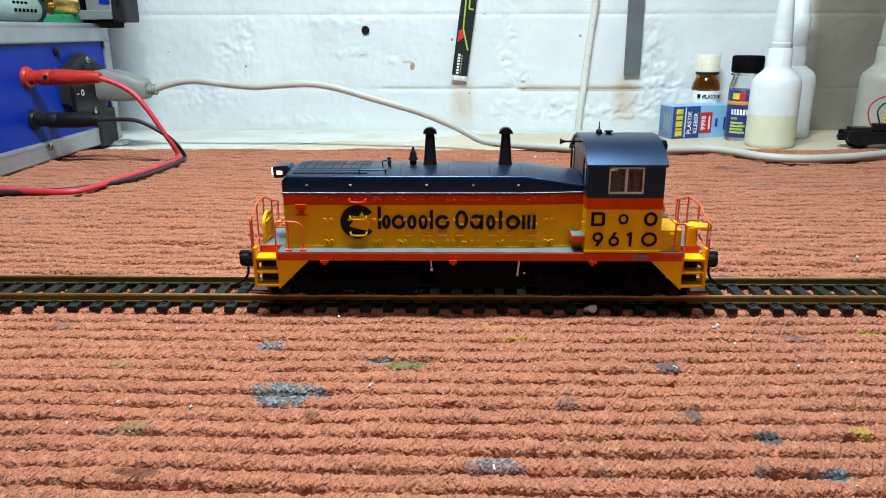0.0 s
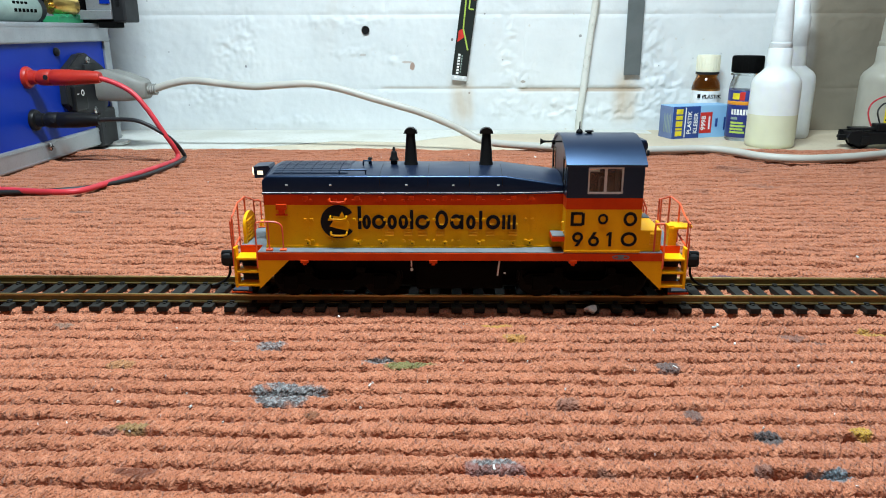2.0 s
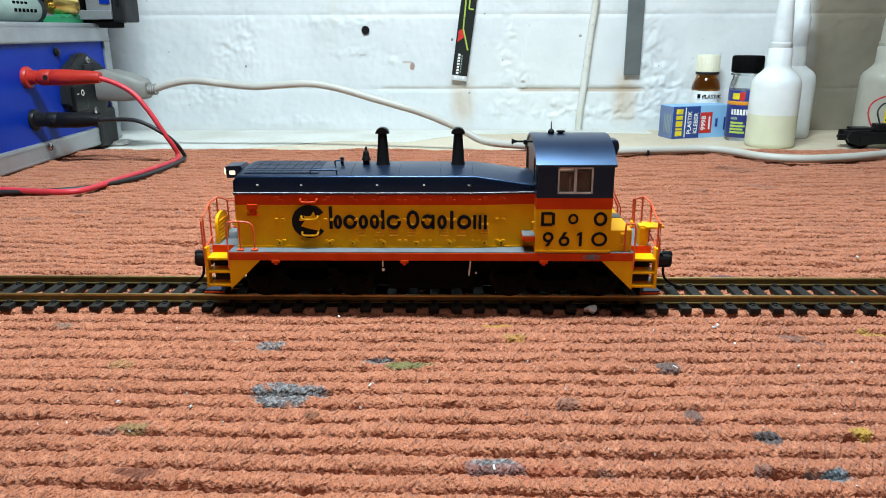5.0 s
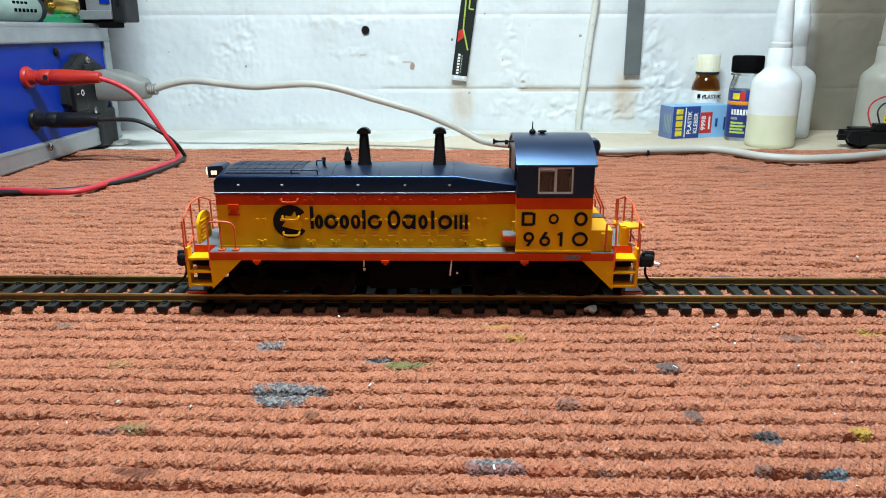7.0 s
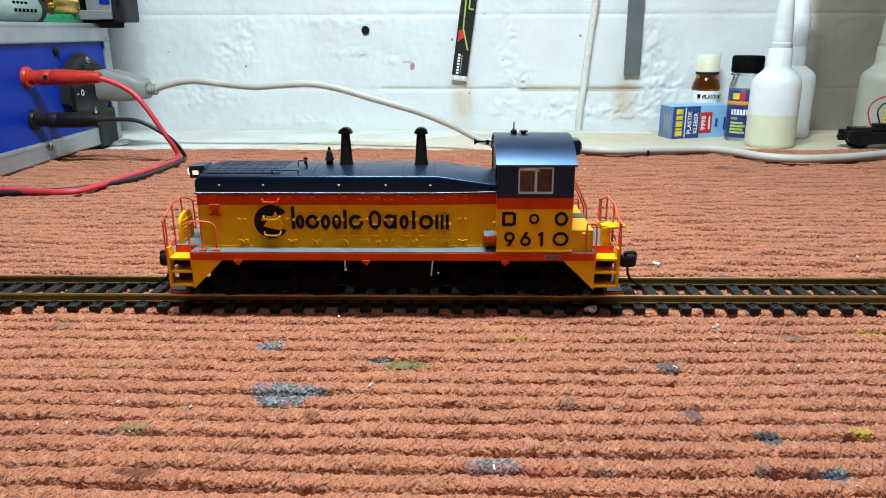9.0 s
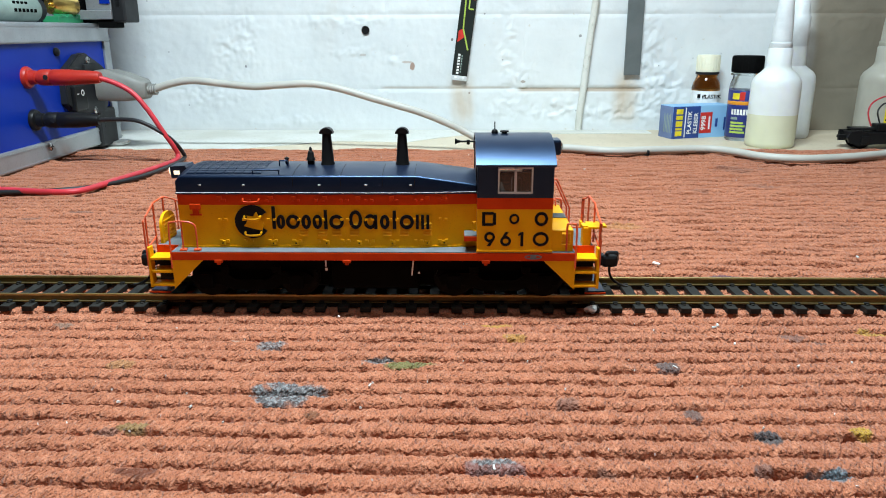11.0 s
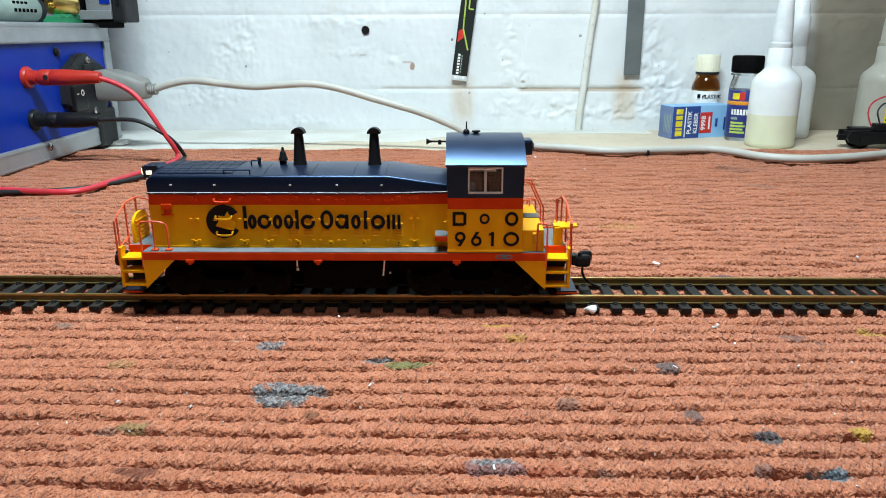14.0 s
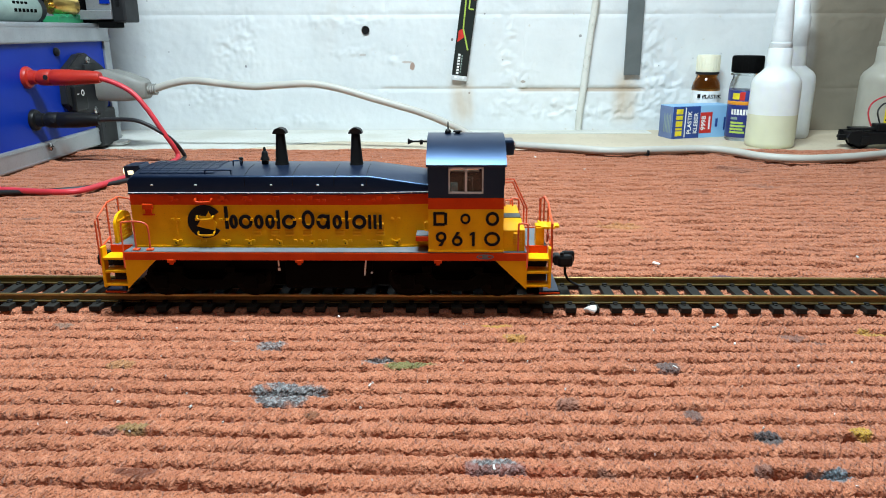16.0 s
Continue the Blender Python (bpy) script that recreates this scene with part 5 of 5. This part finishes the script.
# ---- glue box and bottles at the wall foot ----
def build_glue_box():
    gb = tagged(empty("glue_box", pose(0.1835, 0.394, BENCH * MM, 0, 0, 17.0)), "blue card glue carton with yellow and white print", "carton")
    W, D, H = 57.0, 19.5, 27.0
    part("carton", boxed(0, W, 0, D, 0, H, bevel=0.25), BOXPALE, gb, "light blue card")
    part("dark_field", boxed(0.1, 26.5, -0.18, 0.1, 0.1, H - 0.1), BOXBLUE, gb, "dark blue printed field")
    part("end_field", boxed(-0.18, 0.1, 0.2, D - 0.2, 0.1, H - 0.1), BOXSIDE, gb)
    part("white_rule", boxed(11.8, 12.8, -0.3, 0.0, 1, H - 1), WHITE, gb)
    for z, h in ((2.2, 4.2), (7.2, 1.8), (10.2, 4.6), (16.0, 3.4), (20.6, 4.2)):
        part("brand_block", boxed(3.2, 9.6, -0.34, -0.1, z, z + h, bevel=0.1), PRINTYELLOW, gb)
    for k in range(5):
        part("print_bar", boxed(-0.3, -0.1, 2.5 + 2.2 * k, 3.5 + 2.2 * k, 5, 21 - 1.5 * (k % 2)), LABELPALE, gb)
    up = FRONT @ pose(0, 0, 0, 0, 0, 90)
    words("PLASTIK", 5.3, WHITE, Matrix.Translation((16.6, -0.3, 13.2)) @ up, gb, bold=0.02)
    words("KLEBER", 5.3, WHITE, Matrix.Translation((22.6, -0.3, 12.6)) @ up, gb, bold=0.02)
    part("red_field", boxed(26.8, 38.4, -0.3, 0.0, 4.0, 21.5), CHIPRED, gb)
    words("9998", 6.0, WHITE, Matrix.Translation((30.2, -0.4, 12.5)) @ up, gb, bold=0.03)
    part("print_bar", boxed(35.0, 36.6, -0.42, -0.2, 7, 18), WHITE, gb)
    part("print_bar", boxed(42.0, 44.2, -0.3, 0.0, 9, 16), BOXBLUE, gb)
    part("print_bar", boxed(50.5, 52.0, -0.3, 0.0, 6, 17), BOXBLUE, gb)
    part("flap", boxed(0.3, W - 0.3, 0.4, D - 0.3, H, H + 0.35), BOXPALE, gb)
    return gb


build_glue_box()


def round_thing(name, x, y, layers, label, category="bottle"):
    """A turned thing in stacked parts: name, profile, material, label."""
    ob = tagged(empty(name, pose(x * MM, y * MM, BENCH * MM)), label, category, group="squeeze bottles by the wall" if name == "squeeze_bottle" else "")
    for pname, prof, material, plabel in layers:
        bm = bmesh.new()
        turned(bm, 0, 0, prof, 40)
        part(pname, bm, material, ob, plabel, True)
    return ob


brown = round_thing("glue_bottle", 223.6, 438.0, [
    ("bottle_body", [(0.5, 0), (11.6, 0), (12.2, 1), (12.2, 40.0), (11.4, 44.0), (9.4, 48.0), (8.8, 49.5), (8.8, 54), (0.5, 54)], AMBER, "amber glass"),
    ("label_wrap", [(12.22, 8), (12.36, 8.2), (12.36, 37.2), (12.22, 37.4)], WHITE, "white paper label"),
    ("neck_ring", [(8.9, 51.2), (10.0, 51.5), (10.0, 53.2), (8.9, 53.5)], CORNER, ""),
    ("screw_cap", [(9.6, 53.4), (9.8, 53.6), (9.9, 66.5), (9.3, 67.8), (0.5, 68.2)], CREAM, "cream ribbed cap")],
    "small amber glass glue bottle with cream cap behind the carton")
for k in range(26):
    a = 2 * math.pi * k / 26
    bm = boxed(-0.35, 0.35, -0.25, 0.25, 54.5, 66, m=pose(9.85 * math.cos(a), 9.85 * math.sin(a), 0, 0, 0, math.degrees(a) + 90))
    part("cap_rib", bm, CREAM, brown)
words("PLASTIK", 4.6, GEAR, Matrix.Translation((1.5, -12.42, 32.5)) @ FRONT, brown, bold=0.01, deep=0.25)
part("print_bar", boxed(-9.6, -7.6, -10.2, -8.2, 31.2, 34.6), GEAR, brown)

blue_b = round_thing("cement_bottle", 241.0, 393.0, [
    ("bottle_body", [(0.5, 0), (11.8, 0), (12.5, 1), (12.5, 43.0), (12.0, 46.0), (11.0, 49.5), (10.4, 51), (10.4, 56), (0.5, 56)], CLEAR, "clear glass"),
    ("label_wrap", [(12.52, 3), (12.66, 3.2), (12.66, 41.0), (12.52, 41.2)], LABELBLUE, "dark blue label"),
    ("neck_ring", [(10.5, 52.6), (12.2, 53.0), (12.2, 54.6), (10.5, 55.0)], CLEAR, ""),
    ("label_stripe", [(12.67, 29.5), (12.74, 29.6), (12.74, 32.4), (12.67, 32.5)], ORANGE, "orange stripe"),
    ("screw_cap", [(12.0, 55.4), (12.3, 55.8), (12.4, 67.6), (11.8, 68.6), (0.5, 68.8)], GEAR, "black ribbed cap")],
    "clear glass plastic-cement bottle with blue label and black cap")


def wrapped(parent, r, a0, a1, z0, z1, material, name="print_bar"):
    """A printed block on a round label, between two angles."""
    bm = bmesh.new()
    n = 6
    rows = []
    for i in range(n + 1):
        a = radians(a0 + (a1 - a0) * i / n)
        c, s = math.cos(a), math.sin(a)
        rows.append([(r * c, r * s, z0), ((r + 0.1) * c, (r + 0.1) * s, z0), ((r + 0.1) * c, (r + 0.1) * s, z1), (r * c, r * s, z1)])
    loft(bm, rows)
    return part(name, bm, material, parent)


wrapped(blue_b, 12.68, 205, 232, 34, 39, PRINTYELLOW)
wrapped(blue_b, 12.68, 234, 252, 33.4, 40, CHIPRED)
for k, a in enumerate((206, 217, 228, 239, 250, 261)):
    wrapped(blue_b, 12.68, a, a + 8, 21.5, 26, WHITE)
wrapped(blue_b, 12.68, 206, 232, 17.6, 19.6, LABELPALE)
for k in range(4):
    wrapped(blue_b, 12.68, 206, 262 - 7 * (k % 2), 6.4 + 2.6 * k, 8.0 + 2.6 * k, LIME)
for k in range(30):
    a = 2 * math.pi * k / 30
    bm = boxed(-0.35, 0.35, -0.25, 0.25, 56.5, 67, m=pose(12.32 * math.cos(a), 12.32 * math.sin(a), 0, 0, 0, math.degrees(a) + 90))
    part("cap_rib", bm, GEAR, blue_b)

FILLED = [(0.5, 0), (19.6, 0), (21.0, 1.6), (21.3, 4), (21.3, 25.5)]
UPPER = [(21.3, 25.5), (21.3, 46), (20.7, 50.5), (18.6, 54.0), (14.5, 57.2), (11.4, 60.0), (10.4, 63.0), (10.3, 74.5), (9.6, 75.5), (0.5, 75.5)]
CONE = [(9.0, 75.4), (9.5, 76.0), (9.4, 79), (8.6, 79.6), (8.4, 86), (7.8, 96), (6.8, 106), (5.9, 118), (4.6, 132), (3.0, 140), (0.5, 140)]
CAPPED = [(8.0, 75.4), (8.4, 76), (8.4, 99), (7.6, 100.5), (6.8, 102), (6.4, 122), (5.6, 124), (0.5, 124.5)]
FILLED, UPPER, CONE = ([(r * 0.865, z) for r, z in prof] for prof in (FILLED, UPPER, CONE))
round_thing("squeeze_bottle", 250.6, 357.0, [("filled_base", FILLED, LIQUID, "pale yellow liquid showing through"), ("bottle_body", UPPER, MILK, "milky plastic"), ("cone_nozzle", CONE, NOZZLE, "white cone nozzle")],
            "milky squeeze bottle half full of pale yellow liquid")
UPPER2 = [(18.4, 25.5), (18.4, 47), (17.8, 51.5), (15.6, 55.0), (11.6, 57.8), (8.8, 60.0), (8.4, 75.5), (0.5, 75.5)]
round_thing("squeeze_bottle", 287.0, 411.5, [("filled_base", FILLED, MILK, ""), ("bottle_body", UPPER2, MILK, "milky plastic"), ("capped_nozzle", CAPPED, NOZZLE, "white capped nozzle")],
            "milky white squeeze bottle with tall capped nozzle")
# same kind of bottle, its shade painted in by the darker plastic
third = round_thing("squeeze_bottle", 366.0, 414.0, [("filled_base", FILLED, SHADEDMILK, ""), ("bottle_body", UPPER, SHADEDMILK, "milky plastic"), ("cone_nozzle", CONE, SHADEDMILK, "")],
                    "translucent squeeze bottle coloured dim as in shade, with a yellow label")
wrapped(third, 18.5, 255, 320, 12, 42, PRINTYELLOW, "yellow_label")
for k in range(7):
    wrapped(third, 18.6, 258, 316, 15 + 3.6 * k, 16.4 + 3.6 * k, TOOLBLACK)


# ---- loose bogie with wires ----
def build_bogie():
    bg = tagged(empty("model_bogie", pose(0.330, 0.347, BENCH * MM)), "black model bogie with thin wires lying on the bench", "model part")
    bm = bmesh.new()
    prism(bm, [(-26, 5), (-28, 9), (-26, 13.5), (-18, 14.5), (-12, 12.5), (0, 12.8), (12, 12.5), (24, 14.5), (26, 12), (26, 4), (18, 2.6), (6, 4.2), (-6, 4.2), (-18, 2.6)], -9.5, -7.0)
    prism(bm, [(-26, 5), (-26, 13.5), (24, 14.5), (26, 4)], 7.0, 9.5)
    box(bm, -24, 24, -7, 7, 6, 13, bevel=0.6)
    part("bogie_frame", bm, BLACK, bg)
    for x in (-15, 15):
        bm = bmesh.new()
        turned(bm, 0, 0, [(1.5, -7), (6.2, -6.8), (6.6, -5.2), (1.5, -5), (1.5, 5), (6.6, 5.2), (6.2, 6.8), (1.5, 7)], 24, m=pose(0, 0, 0, 90, 0, 0))
        bmesh.ops.translate(bm, vec=(x, 0, 6.6), verts=bm.verts[:])
        part("wheelset", bm, GEAR, bg, smooth=True)
        part("axle_box", boxed(x - 3, x + 3, -11, -9.3, 4.2, 10.4, bevel=0.5), BLACK, bg)
    part("coupling_hook", boxed(-31, -25, -2, 2, 8, 10.5, bevel=0.4), BLACK, bg)
    part("gear_tower", boxed(-4, 9, -5, 5, 13, 19, bevel=1.0), BLACK, bg)
    part("spring_plate", boxed(-22, -6, -6, 6, 14.4, 16.0, bevel=0.3), BLACK, bg)
    for material, line in ((WIRERED, [(-6.5, 0, 17), (-9.5, 1, 26), (-8, 2, 33), (-2, 3, 37.5), (6, 4, 39), (20, 5, 34), (24, 2, 18)]), (WIREBLACK, [(0, -1, 18), (-3, 0, 27), (0, 2, 32), (5, 3, 34), (16, 4, 30), (22, 3, 17)])):
        bm = bmesh.new()
        rod(bm, eased(line, 6), 0.6, 8)
        part("wire", bm, material, bg, smooth=True)
    return bg


build_bogie()

# ---- crumbs on the carpet ----
bm = bmesh.new()
loft(bm, [[(42.4 + r * math.cos(a) * (1 + 0.2 * math.sin(3 * a)), -13.6 + 0.75 * r * math.sin(a), z + 0.5 * math.sin(2 * a)) for a in [k * 0.6283 for k in range(10)]] for r, z in ((1.2, 0.7), (2.1, 1.6), (1.9, 2.2), (0.9, 2.5))])
tagged(part("white_chip", bm, WHITE, smooth=True), "small white plaster chip lying beside the sleepers", "chip")
rng = random.Random(12)
bm = bmesh.new()
spots = [(56, 274), (77, -25), (78.5, -23.5), (-49.5, -37), (8, -98), (-35.7, -18), (-21, -63), (68.4, -82), (57.6, -52), (-62, -74), (-80, -72), (87, -76), (90, -51), (76, 36), (82, 230), (-110, 19), (78.6, -37), (156, 45)]
spots += [(rng.uniform(-95, 110), rng.uniform(-105, -20)) for _ in range(46)] + [(rng.uniform(-160, 230), rng.uniform(25, 290)) for _ in range(26)]
for i, (x, y) in enumerate(spots):
    r = (1.5 if i in (0, 13) else rng.uniform(0.35, 0.75)) if i < 18 else rng.uniform(0.12, 0.3)
    a = rng.uniform(0, 3.14)
    box(bm, -r, r, -0.35 * r, 0.35 * r, -0.3, 0.25, bevel=0.08, m=pose(x, y, 0.75, rng.uniform(-25, 25), rng.uniform(-25, 25), math.degrees(a)))
tagged(part("lint_crumbs", bm, WHITE), "tiny white crumbs scattered over the carpet", "crumbs", kind="stuff")


# ---- movement: the locomotive creeps along the track, its wheels turning ----
def motions():
    speed = [(0.0, -67.49), (1.0, -70.45), (2.0, -73.5), (3.0, -76.45), (4.0, -79.37), (5.0, -82.25), (6.0, -85.12),
             (7.0, -88.0), (8.0, -90.9), (9.0, -93.75), (10.0, -96.68), (11.0, -99.65), (12.0, -102.6), (13.0, -105.5), (14.0, -108.4),
             (15.0, -111.28), (16.0, -114.1)]
    walk(loco, [(t, pose((s + 75.0) * MM, 0, RAIL_TOP * MM)) for t, s in speed])
    for ws, x in wheels:
        walk(ws, [(t, pose(x * MM, 0, 5.84 * MM, 0, math.degrees((s - speed[0][1]) / 5.84), 0)) for t, s in speed])


motions()
